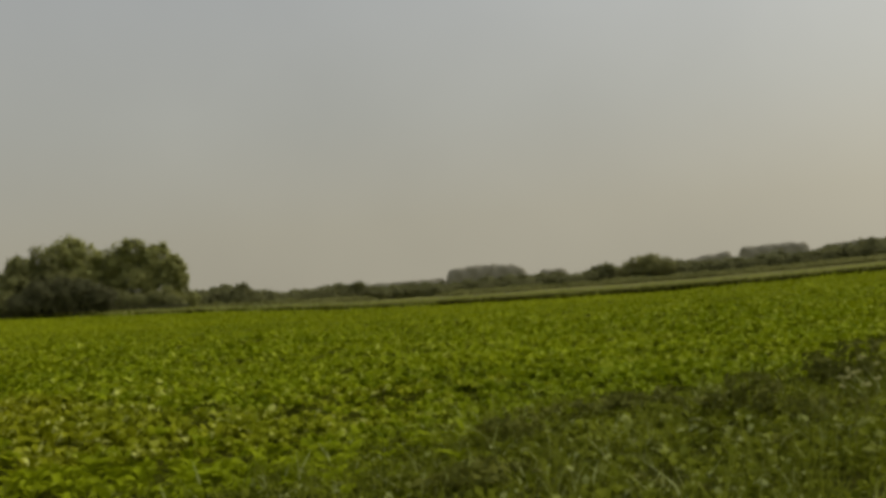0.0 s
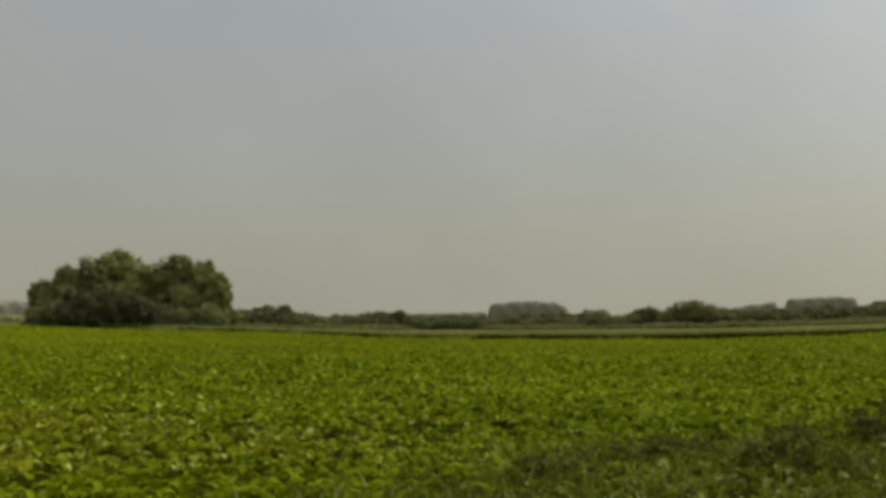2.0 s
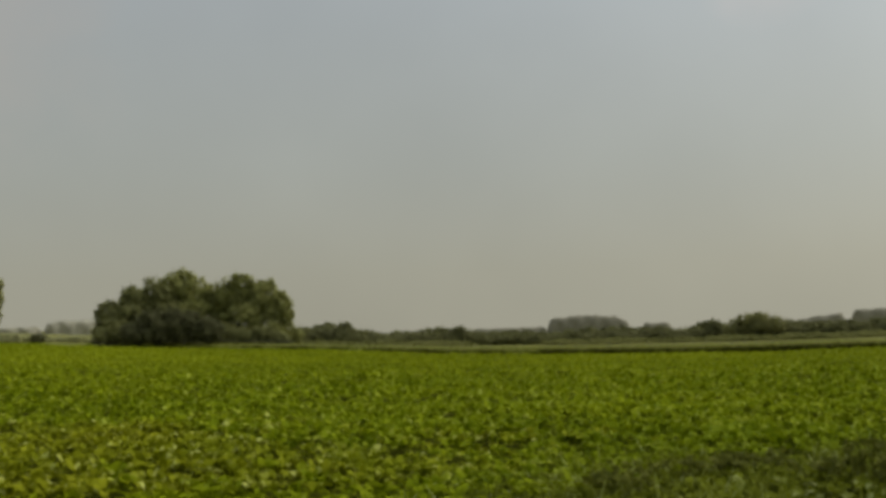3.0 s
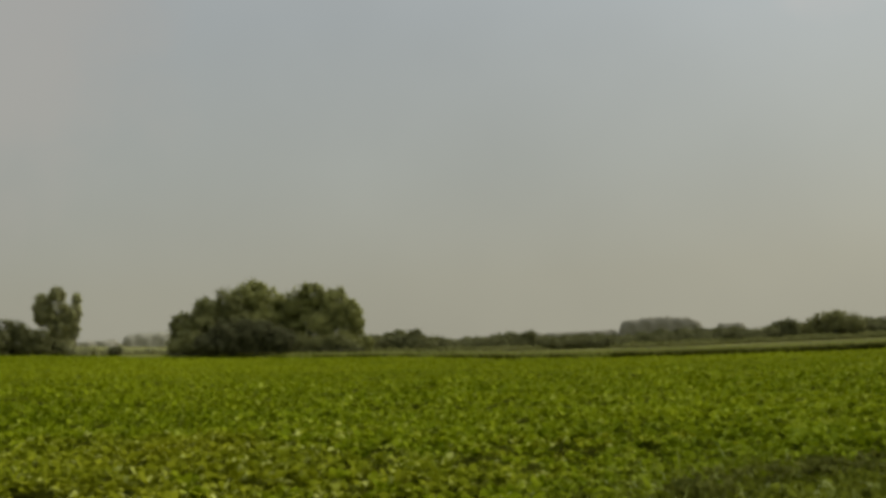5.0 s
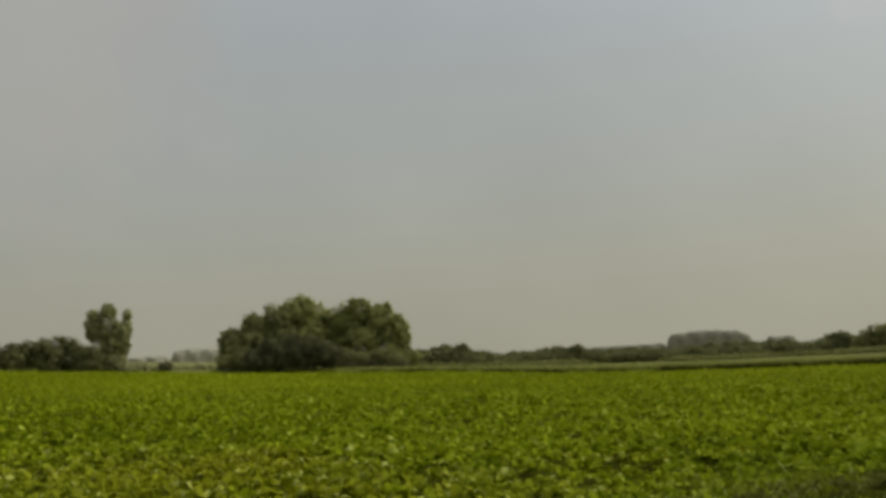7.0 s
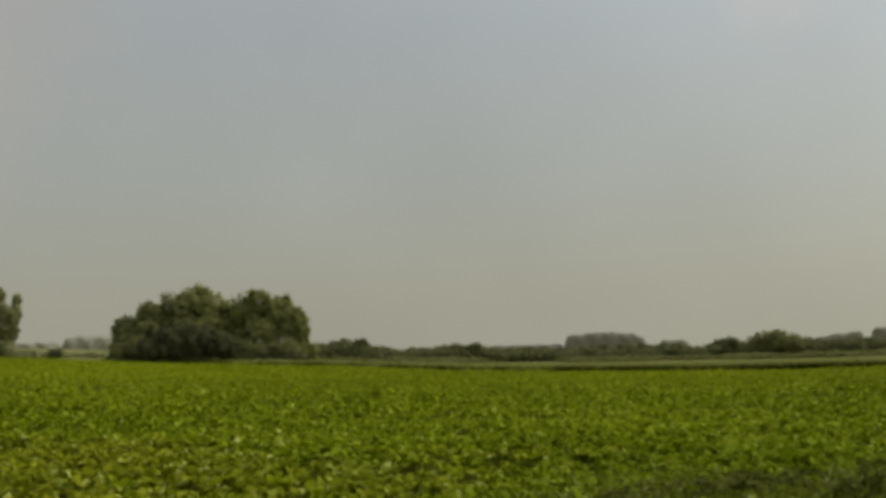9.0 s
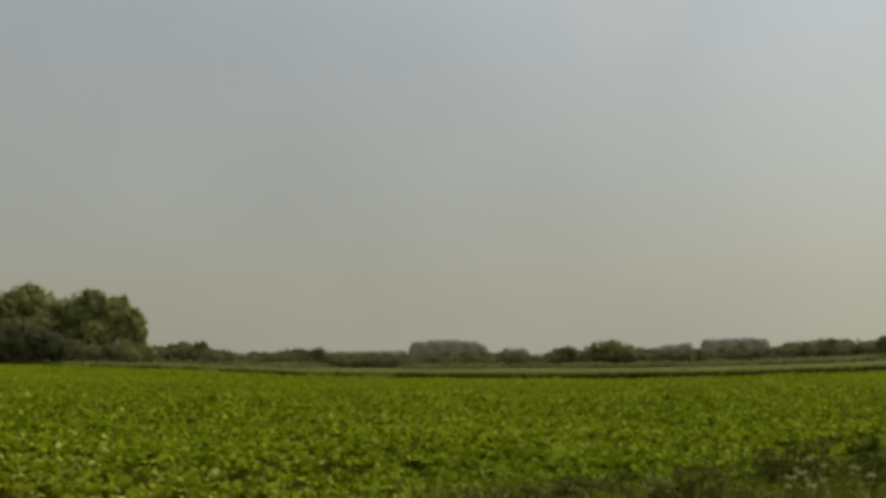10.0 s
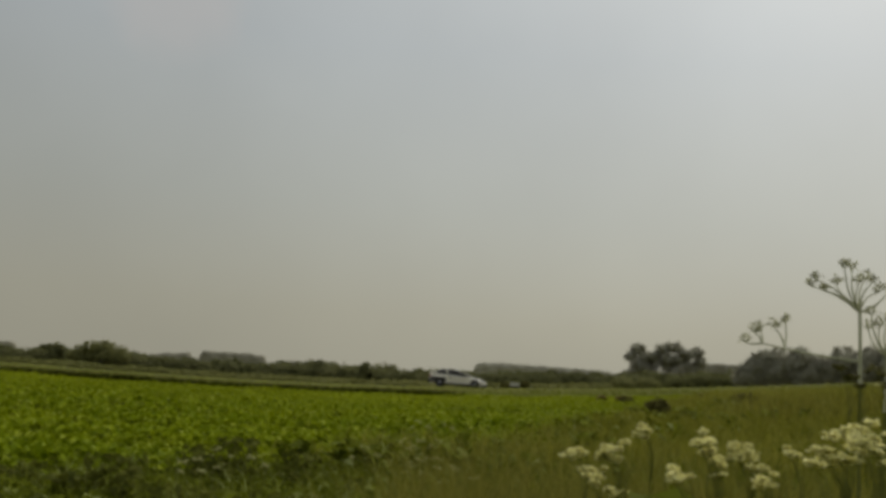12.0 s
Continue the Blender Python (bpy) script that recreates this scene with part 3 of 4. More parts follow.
def build_bank():
    rng = np.random.default_rng(21)

    def ok(az, r):
        d = r - field_edge(az)
        return (d > 2.2) & (d < 7.2 + rng.normal(size=len(r)) * 0.7)
    x, y = scatter(rng, 75, -24, 50, 66, 125, ok)
    v, f = blades(rng, x, y, 0.15, 0.05, 1.6)
    stuff("bank_grass", v, f, M_BANKGRASS, "green grass on the low bank below the lane", "grass")

    def brow(az, r):
        d = r - field_edge(az)
        return (d > 7.0) & (d < 9.7)
    x, y = scatter(rng, 70, -24, 50, 66, 125, brow)
    v, f = blades(rng, x, y, 0.17, 0.04, 1.5)
    stuff("bank_grass", v, f, M_LANEGRASS, "pale dry grass along the edge of the lane", "grass")

    def foot(az, r):
        x, y = r * np.sin(np.radians(az)), r * np.cos(np.radians(az))
        return (np.sin(x * 0.31) + np.sin(y * 0.23 + x * 0.11) + rng.normal(size=len(r)) * 0.5 > -0.3)
    x, y = scatter(rng, 5, -14, 48, 127, 138, foot)
    v, f = beet_leaves(rng, x, y, 7, 0.75, 1, 0.12)
    stuff("rough_herbs", v, f, M_HERB, "tall rough herbs at the foot of the hedge", "weeds")

    # strip that draws the shaded ditch line, densest where that line is darkest
    def in_ditch(az, r):
        d = r - field_edge(az)
        x = r * np.sin(np.radians(az))
        share = np.interp(az, [-20, -8, 4, 9, 21, 27, 30], [0.15, 0.35, 0.75, 1.2, 1.2, 0.95, 0.2]) + 0.22 * np.sin(x * 0.45) + 0.2 * np.sin(x * 1.3 + 1)
        return (d > -0.8) & (d < 0.8 + 0.2 * np.sin(x * 0.5) + 0.2 * np.sin(x * 1.7 + 1)) & (rng.uniform(size=len(r)) < share)
    x, y = scatter(rng, 130, -20, 30, 66, 114, in_ditch)
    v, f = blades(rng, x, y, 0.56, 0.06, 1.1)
    stuff("ditch_shade_sedge", v, f, M_SHADESEDGE, "sedge strip in the ditch along the field edge, ditch shade in its colour", "sedge")


build_bank()


# ---- trees ----
def build_clump():
    g = "trees of the clump"
    lab = "full rounded green willow in the clump beyond the field"
    R = 121
    tree("willow_tree", -22.6, R, [(0, 0, 2.1, 2.2, 2.0, 2.0), (-0.4, 0.3, 3.8, 1.7, 1.5, 1.5), (1.2, 0, 3.6, 1.9, 1.5, 1.8)], 0.30, 8000, M_DARKWILLOW, 0.22,
         "low dark green willow at the edge of the clump", group=g, seed=31, sink=0.5)
    tree("willow_tree", -21.1, R + 1, [(0, 0, 2.6, 2.8, 2.4, 2.6), (-0.9, 0, 5.2, 2.0, 1.8, 1.9), (1.2, 0.2, 5.6, 2.2, 1.8, 2.3), (2.4, 0, 3.6, 2.0, 2.0, 2.2)], 0.30, 12000, M_DARKWILLOW, 0.3, lab, group=g, seed=32, sink=0.5)
    tree("willow_tree", -19.2, R + 2, [(0, 0, 3.2, 3.5, 3.0, 3.1), (-1.2, 0, 6.2, 2.4, 2.2, 2.2), (1.5, 0, 6.0, 2.3, 2.2, 2.3), (0.0, 0.3, 7.4, 1.8, 1.6, 1.5), (3.0, 0, 3.4, 2.4, 2.2, 2.9), (3.4, 0, 5.0, 1.6, 1.6, 1.9)], 0.33, 18000, M_WILLOW, 0.4,
         "tallest willow of the clump with a broad green crown", group=g, seed=33, sink=0.5)
    tree("willow_tree", -16.4, R + 1, [(0, 0, 3.0, 3.2, 2.6, 2.9), (-1.0, 0, 5.8, 2.0, 1.8, 2.1), (0.5, 0, 6.8, 1.8, 1.6, 1.8), (1.8, 0, 5.2, 2.2, 1.8, 2.3)], 0.33, 13000, M_WILLOW, 0.38, lab, group=g, seed=34, sink=0.5)
    tree("willow_tree", -14.7, R + 1, [(0, 0, 2.6, 2.8, 2.4, 2.6), (-0.5, 0, 6.0, 2.0, 1.7, 2.0), (0.9, 0, 4.8, 1.5, 1.6, 1.8), (1.8, 0, 3.8, 1.0, 1.0, 0.8)], 0.32, 10500, M_WILLOW, 0.32, lab, group=g, seed=35, sink=0.5)
    tree("willow_tree", -13.6, R + 2, [(0, 0, 1.1, 1.2, 1.3, 1.0), (0.5, 0, 1.6, 0.9, 1.0, 0.8)], 0.30, 2000, M_WILLOW, 0.16,
         "small willow shrub trailing from the clump", group=g, seed=36, sink=0.5)
    for i, (az, w, h) in enumerate(((-17.4, 2.2, 2.6), (-16.2, 2.0, 2.2), (-15.0, 2.0, 2.4), (-14.3, 1.2, 1.5), (-22.9, 1.8, 2.2), (-22.2, 1.9, 2.9), (-17.0, 1.8, 2.0))):
        tree("willow_shrub", az, R - 2, [(0, 0, h * 0.42, w * 0.8, 1.4, h * 0.5), (w * 0.4, 0, h * 0.4, w * 0.6, 1.3, h * 0.45), (-w * 0.4, 0, h * 0.45, w * 0.6, 1.3, h * 0.5)],
             0.24, 2600, M_DARKWILLOW, 0.1, "low green willow shrub at the foot of the clump", "bush", "willow shrubs", 45 + i)
    # these bushes hold the clump's lower-left shade in their dark colour
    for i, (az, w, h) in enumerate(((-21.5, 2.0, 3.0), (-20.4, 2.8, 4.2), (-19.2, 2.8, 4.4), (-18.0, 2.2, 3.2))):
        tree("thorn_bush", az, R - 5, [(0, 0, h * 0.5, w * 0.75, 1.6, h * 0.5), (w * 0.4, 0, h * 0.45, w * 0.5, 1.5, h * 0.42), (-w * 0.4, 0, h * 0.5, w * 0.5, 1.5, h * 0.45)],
             0.26, 4600, M_THORNSHADE, 0.14, "dense dark thorn bush in front of the willows, clump shade in its colour", "bush", "thorn bushes", 40 + i)


build_clump()


def build_clump_foot():
    rng = np.random.default_rng(29)
    # herbs added over pale ground, the shade at the foot put into their leaf
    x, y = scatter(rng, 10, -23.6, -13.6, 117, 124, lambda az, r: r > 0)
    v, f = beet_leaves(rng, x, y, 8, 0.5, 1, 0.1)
    stuff("rough_herbs", v, f, M_THORNSHADE, "dark rough herbs under the clump, its shade put into their colour", "weeds")


build_clump_foot()


def build_left_trees():
    R = 133
    tree("poplar_tree", -29.0, R, [(0.4, 0, 1.2, 1.1, 0.8, 1.3), (0.1, 0, 3.0, 1.5, 1.1, 1.6), (-1.55, 0, 5.2, 1.15, 1.0, 2.0), (-1.6, 0, 6.6, 0.85, 0.8, 0.95), (-0.1, 0, 5.6, 1.35, 1.1, 2.2), (0.1, 0, 7.2, 1.0, 0.9, 1.0), (1.2, 0, 4.2, 1.15, 0.9, 2.0)], 0.22, 18000, M_POPLAR, 0.24,
         "tall pale green poplar widening upward from a narrow foot", group="poplars", seed=51, ragged=0.26)
    tree("poplar_tree", -28.15, R + 0.6, [(-0.8, 0, 1.6, 0.95, 0.7, 1.5), (-0.3, 0, 3.4, 0.9, 0.7, 1.7), (0.15, 0, 5.2, 0.75, 0.6, 1.7), (0.3, 0, 6.8, 0.62, 0.55, 0.9)], 0.20, 8000, M_ASPEN, 0.14,
         "slim pale poplar with a narrow upright crown", group="poplars", seed=52, ragged=0.30)
    rng = np.random.default_rng(6)
    for i, az in enumerate(np.arange(-45, -27.2, 0.6)):
        h = lerp(az, [(-45, 4.2), (-36, 4.0), (-33, 3.9), (-31.5, 4.3), (-30.4, 4.3), (-29.6, 2.8), (-28.6, 1.5), (-27.0, 1.0)]) * rng.uniform(0.92, 1.06)
        pale = az > -28.6
        tree("scrub_bush", az, R - 3 + rng.uniform(-2, 2), [(0, 0, h * 0.34, 1.7, 1.2, h * 0.46), (rng.normal() * 0.5, 0, h * 0.66, 1.3, 0.9, h * 0.34)], 0.22, 3400, M_ASPEN if pale else M_THORN, 0.12,
             "paler green scrub at the foot of the poplars" if pale else "dark green scrub bush along the field boundary", "bush", "boundary scrub", 60 + i)
    for i, az in enumerate(np.arange(-27.8, -23.4, 0.4)):
        h = rng.uniform(0.6, 1.1)
        tree("scrub_bush", az, 140 + rng.uniform(-4, 4), [(0, 0, h * 0.4, 1.3, 1.0, h * 0.5), (0.5, 0, h * 0.5, 0.8, 0.8, h * 0.4)], 0.2, 900, M_ASPEN, 0.06,
             "low pale scrub in the gap between the trees", "bush", "gap scrub", 95 + i)
    tree("scrub_bush", -26.25, 126, [(0, 0, 0.75, 0.95, 0.8, 0.7)], 0.2, 900, M_THORNSHADE, 0.08, "small dark bush standing alone at the field edge", "bush", seed=91)


build_left_trees()

HEDGE_TOP = [(-14, 2.6), (-13, 2.8), (-11, 3.3), (-10.2, 2.5), (-8.7, 2.0), (-7.8, 2.2), (-6.6, 2.4), (-5, 2.55), (-4.2, 2.0), (-2, 1.9), (0, 1.8), (4.5, 2.3), (6.7, 2.0),
             (8.5, 2.6), (9, 2.4), (12, 2.6), (13.3, 2.2), (15, 2.0), (19, 2.5), (21.8, 2.9), (22.7, 2.4), (24, 2.8), (26.6, 2.3), (29.4, 2.1), (31, 2.3), (34, 2.4), (37, 2.3), (41, 2.0), (44, 2.0)]


def bush_kind(seed, mat):
    rng = np.random.default_rng(seed)
    lobes = [(0, 0, 0.5, 0.9, 0.8, 0.46), (0.6, 0.1, 0.42, 0.65, 0.6, 0.38), (-0.65, -0.1, 0.45, 0.65, 0.6, 0.38), (rng.normal() * 0.35, 0, 0.72, 0.5, 0.5, 0.26)]
    return crown_mesh("foliage", rng, lobes, 1700, 0.12, mat, 0.36)


def stems_mesh(seed):
    rng = np.random.default_rng(seed)
    bm = bmesh.new()
    for k in range(5):
        a = k * 1.26 + rng.uniform(0, 0.6)
        limb(bm, (math.cos(a) * 0.05, math.sin(a) * 0.05, -0.05), (math.cos(a) * 0.4, math.sin(a) * 0.4, 0.7), 0.03, 0.01, 0.03, 5, 3)
    me = bpy.data.meshes.new("bole")
    bm.to_mesh(me)
    bm.free()
    me.materials.append(M_BARK)
    return me


def build_hedge():
    rng = np.random.default_rng(8)
    kinds = [bush_kind(100 + i, M_HEDGE if i % 3 else M_THORN) for i in range(9)]
    stems = stems_mesh(3)
    for row, (r, step) in enumerate(((139, 0.62), (146, 0.7))):
        for az in np.arange(-13.6, 44, step):
            az = az + rng.uniform(-0.2, 0.2)
            h = lerp(az, HEDGE_TOP) * rng.uniform(0.86, 1.14) * (1.0 if row else 0.80)
            s = max(1.7, h * rng.uniform(0.85, 1.25))
            m = Matrix.Translation(polar(az, r + rng.uniform(-2, 2), -0.05)) @ pose(0, 0, 0, 0, 0, rng.uniform(0, 360))
            ob = thing("hedge_bush", m, "olive-green hedge bush in the row behind the lane", "bush", "hedge row")
            for me, nm in ((kinds[rng.integers(9)], "foliage"), (stems, "bole")):
                p = part_mesh(nm, me, ob)
                p.scale = (s, s, h)
    tree("hawthorn_tree", 10.6, 136, [(0, 0, 1.7, 2.5, 2.0, 1.5), (-0.9, 0, 2.6, 1.5, 1.4, 0.9), (0.6, 0, 2.65, 1.6, 1.4, 0.9), (2.4, 0, 1.8, 1.4, 1.4, 1.2), (-2.5, 0, 1.6, 1.5, 1.3, 1.2)], 0.24, 6500, M_HAWTHORN, 0.2,
         "rounded green hawthorn rising above the hedge", seed=201)
    for az, h, w in ((8.5, 2.7, 1.3), (24.0, 3.1, 0.8), (21.6, 3.0, 0.9), (-10.9, 3.4, 1.4), (-4.9, 2.7, 1.5)):
        tree("hawthorn_tree", az, 138, [(0, 0, h * 0.5, w, w, h * 0.45), (0.3, 0, h * 0.75, w * 0.7, w * 0.7, h * 0.25)], 0.22, 1500, M_HEDGE, 0.1,
             "small hawthorn standing out of the hedge row", "tree", "hedge trees", 210 + int(az))


build_hedge()


def build_far_woods():
    rng = np.random.default_rng(9)
    R = 400
    m = R / 57.3
    spans = (("far_wood", -0.05, 4.35, [(0, 6.4), (0.5, 7.0), (2, 7.7), (3.6, 6.9), (4.4, 4.6)]), ("far_wood", 4.9, 6.5, [(5, 4.4), (6.4, 4.2)]),
             ("far_wood", 12.6, 15.0, [(12.6, 3.8), (13.4, 4.6), (14.9, 5.8)]), ("far_wood", 15.2, 18.8, [(15.2, 6.2), (17.5, 6.8), (18.8, 6.2)]),
             ("far_wood", 19.2, 22.4, [(19, 4.0), (21.8, 5.4), (22.4, 4)]), ("far_wood", 29.6, 37.4, [(29.6, 4.6), (31, 5.4), (33, 5.4), (36, 5.4), (37.4, 4.6)]),
             ("far_wood", -25.9, -23.2, [(-25.9, 4.6), (-25, 5.2), (-23, 5.0)]), ("far_wood", -28.4, -26.0, [(-28.4, 2.2), (-26, 2.4)]), ("far_wood", 41.2, 44.5, [(41, 5.0), (44.5, 5.0)]), ("far_wood", -8, 0, [(-8, 3.0), (0, 3.2)]))
    for name, a0, a1, prof in spans:
        # closed canopy: a rounded ridge with soft lumps, steep at its ends
        half = (a1 - a0) / 2 * m
        nx, nc = max(14, int(half * 2 / 0.9)), 15
        xs = np.linspace(-half, half, nx)
        end = np.clip((half - np.abs(xs)) / 2.2, 0, 1)
        tops = np.array([lerp(x / m + (a0 + a1) / 2, prof) for x in xs]) * (0.35 + 0.65 * np.sqrt(1 - (1 - end) ** 2))
        ph = rng.uniform(0, 6.3, 4)
        tops = tops * (1 + 0.022 * np.sin(xs * 0.9 + ph[0]) + 0.02 * np.sin(xs * 1.9 + ph[1]) + 0.014 * rng.normal(size=nx))
        arc = np.linspace(0, math.pi, nc)
        cy, cz = -np.sign(np.cos(arc)) * np.abs(np.cos(arc)) ** 0.6, np.sin(arc) ** 0.55
        X = np.repeat(xs[:, None], nc, 1)
        lump = 0.35 * np.sin(X * 1.1 + arc * 3 + ph[2]) + 0.3 * np.sin(X * 2.3 - arc * 4 + ph[3]) + 0.16 * rng.normal(size=X.shape)
        Y = cy[None] * (3.2 + lump) * (0.4 + 0.6 * end[:, None])
        Z = cz[None] * tops[:, None] + 0.08 * lump * cz[None] - 0.25
        v = np.stack([X, Y, Z], -1).reshape(-1, 3)
        i, j = np.meshgrid(np.arange(nx - 1), np.arange(nc - 1), indexing="ij")
        k = (i * nc + j).ravel()
        quads = np.stack([k, k + nc, k + nc + 1, k + 1], 1)
        mid = (a0 + a1) / 2
        me = mesh_from(name, v, quads, M_FARTHESTHAZE if a0 < -20 or 29 < a0 < 31 else M_FARHAZE, True)
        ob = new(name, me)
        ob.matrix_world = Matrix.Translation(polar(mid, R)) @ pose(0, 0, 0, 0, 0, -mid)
        tagged(ob, "distant woodland with a flat top, haze painted into its grey-green", "woodland", kind="stuff")


build_far_woods()


def build_right_trees():
    R = 165
    g = "pines"
    tree("pine_tree", 38.3, R, [(0, 0, 5.6, 1.5, 1.5, 0.9), (-1.0, 0, 4.4, 1.2, 1.2, 0.9), (0.9, 0, 4.2, 1.1, 1.2, 0.9), (0.2, 0, 2.8, 2.1, 1.3, 1.3), (-0.9, 0, 1.6, 1.6, 1.2, 1.3), (1.7, 0, 4.7, 1.2, 1.0, 0.7), (1.8, 0, 2.2, 1.8, 1.2, 1.2)], 0.30, 6600, M_HAZEDPINE, 0.2,
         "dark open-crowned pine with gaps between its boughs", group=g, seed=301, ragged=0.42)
    tree("pine_tree", 39.9, R + 1, [(-1.0, 0, 5.5, 1.3, 1.5, 0.8), (0.7, 0, 5.9, 1.6, 1.5, 0.8), (1.9, 0, 5.0, 1.2, 1.3, 0.9), (-0.2, 0, 3.7, 2.2, 1.5, 1.3), (0.6, 0, 2.0, 2.8, 1.5, 1.6), (1.4, 0, 4.0, 1.5, 1.4, 1.0), (-2.2, 0, 4.4, 1.2, 1.2, 0.8), (-2.2, 0, 3.0, 1.4, 1.2, 1.0), (2.9, 0, 4.7, 1.2, 1.2, 0.8), (2.8, 0, 3.1, 1.4, 1.2, 1.0)], 0.30, 9200, M_HAZEDPINE, 0.22,
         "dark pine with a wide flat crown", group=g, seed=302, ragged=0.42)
    tree("pine_tree", 41.35, R + 2, [(-0.2, 0, 4.9, 1.3, 1.2, 1.0), (0.3, 0, 3.4, 1.3, 1.2, 1.2), (0, 0, 1.8, 1.7, 1.2, 1.2)], 0.30, 2600, M_HAZEDPINE, 0.18, "smaller dark pine at the end of the group", group=g, seed=303, ragged=0.42)
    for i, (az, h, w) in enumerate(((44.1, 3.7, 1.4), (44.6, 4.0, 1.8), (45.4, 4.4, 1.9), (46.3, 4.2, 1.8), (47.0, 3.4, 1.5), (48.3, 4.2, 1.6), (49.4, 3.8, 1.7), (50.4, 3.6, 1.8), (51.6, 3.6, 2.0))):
        tree("thorn_bush", az, 112, [(0, 0, h * 0.40, w * 1.15, 1.6, h * 0.5), (0.4, 0, h * 0.66, w * 0.8, 1.4, h * 0.38), (-0.6, 0, h * 0.3, w, 1.4, h * 0.36)], 0.26, 4200, M_HAZEDPINE, 0.15,
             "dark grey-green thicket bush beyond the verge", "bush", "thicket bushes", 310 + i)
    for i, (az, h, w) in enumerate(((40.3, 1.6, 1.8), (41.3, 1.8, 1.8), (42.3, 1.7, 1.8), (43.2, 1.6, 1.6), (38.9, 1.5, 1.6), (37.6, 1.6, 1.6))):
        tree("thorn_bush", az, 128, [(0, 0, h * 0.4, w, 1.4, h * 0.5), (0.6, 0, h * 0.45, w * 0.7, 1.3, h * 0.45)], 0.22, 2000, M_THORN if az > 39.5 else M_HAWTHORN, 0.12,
             "low dark thorn bush before the pines", "bush", "low thorn bushes", 330 + i)


build_right_trees()


# ---- plants of the verge ----
def floret_disc(rng, centre, radius, count, mat, size, dome=1.1):
    """A loose creamy head: small florets gathered in several tufts over a dome."""
    ang = rng.uniform(0, 2 * math.pi, 7)
    far = np.sqrt(rng.uniform(0.05, 1, 7)) * 1.15
    tufts = np.stack([np.cos(ang) * far, np.sin(ang) * far, rng.uniform(-0.45, 0.25, 7) * dome], 1) * radius
    c = tufts[rng.integers(0, 7, count)] + rng.normal(size=(count, 3)) * radius * np.array([0.26, 0.26, 0.12]) + np.array(centre)
    n = rng.normal(size=(count, 3)) * 0.5 + np.array([0, -0.3, 1.0])
    v, f = leaf_quads(rng, c, n, size * rng.uniform(0.7, 1.4, count), size)
    return mesh_from("umbel", v, f, mat)


def umbel_plant(name, x, y, heads, label, group, seed, stem_r=0.012, stem_mat=None, head_mat=None, size=0.024, leaves=7, florets=130, bend=0.05, fork_at=0.55, leaf=0.15):
    """A stalk with rays to flat flower heads; heads: (sideways, away, height, radius)."""
    rng = np.random.default_rng(seed)
    stem_mat, head_mat = stem_mat or M_STEM, head_mat or M_FLOWER
    az = math.degrees(math.atan2(x, y))
    base = thing(name, Matrix.Translation((x, y, float(ground_z(x, y)) - 0.02)) @ pose(0, 0, 0, 0, 0, -az), label, "wild flower", group)
    fork = min(h[2] for h in heads) * fork_at
    bm = bmesh.new()
    limb(bm, (0, 0, -0.05), (0.02, 0, fork), stem_r, stem_r * 0.8, bend * 0.5, 8, 4)
    part("stem", bm, stem_mat, base)
    for hx, hy, hz, hr in heads:
        bm = bmesh.new()
        limb(bm, (0.02, 0, fork - 0.02), (hx, hy, hz - hr * 0.7), stem_r * 0.7, stem_r * 0.4, bend, 6, 5)
        for k in range(7):
            a = k * 2 * math.pi / 7 + rng.uniform(0, 0.5)
            limb(bm, (hx, hy, hz - hr * 0.7), (hx + math.cos(a) * hr * 0.75, hy + math.sin(a) * hr * 0.75, hz), stem_r * 0.3, stem_r * 0.18, hr * 0.08, 4, 2)
        part("branch", bm, stem_mat, base)
        part_mesh("umbel", floret_disc(rng, (hx, hy, hz), hr, florets, head_mat, size), base)
    for k in range(leaves):
        turn = k * 2.4 + rng.uniform(0, 0.3)
        t = np.linspace(0.2, 1, 9)[:, None]
        z = 0.1 + k / leaves * fork * 0.9
        c = np.concatenate([math.cos(turn) * t * 0.32, math.sin(turn) * t * 0.32, z + 0.18 * t - 0.2 * t * t], 1) + rng.normal(size=(9, 3)) * 0.03
        v, f = leaf_quads(rng, c, rng.normal(size=(9, 3)) * 0.5 + np.array([0, 0, 1.0]), leaf * rng.uniform(0.6, 1.2, 9), leaf * 0.55)
        rib = np.array([[0, 0, z - 0.03], [0, 0, z - 0.02], [math.cos(turn) * 0.33, math.sin(turn) * 0.33, z - 0.02], [math.cos(turn) * 0.33, math.sin(turn) * 0.33, z - 0.03]])
        v, f = np.concatenate([v, rib]), np.concatenate([f, [[36, 37, 38, 39]]])
        part_mesh("leaf", mesh_from("leaf", v, f, M_WEED), base)
    return base


CORNER = (0.76, -0.03)


def beyond(az, d):
    return CORNER[0] + d * math.sin(radians(az)), CORNER[1] + d * math.cos(radians(az))


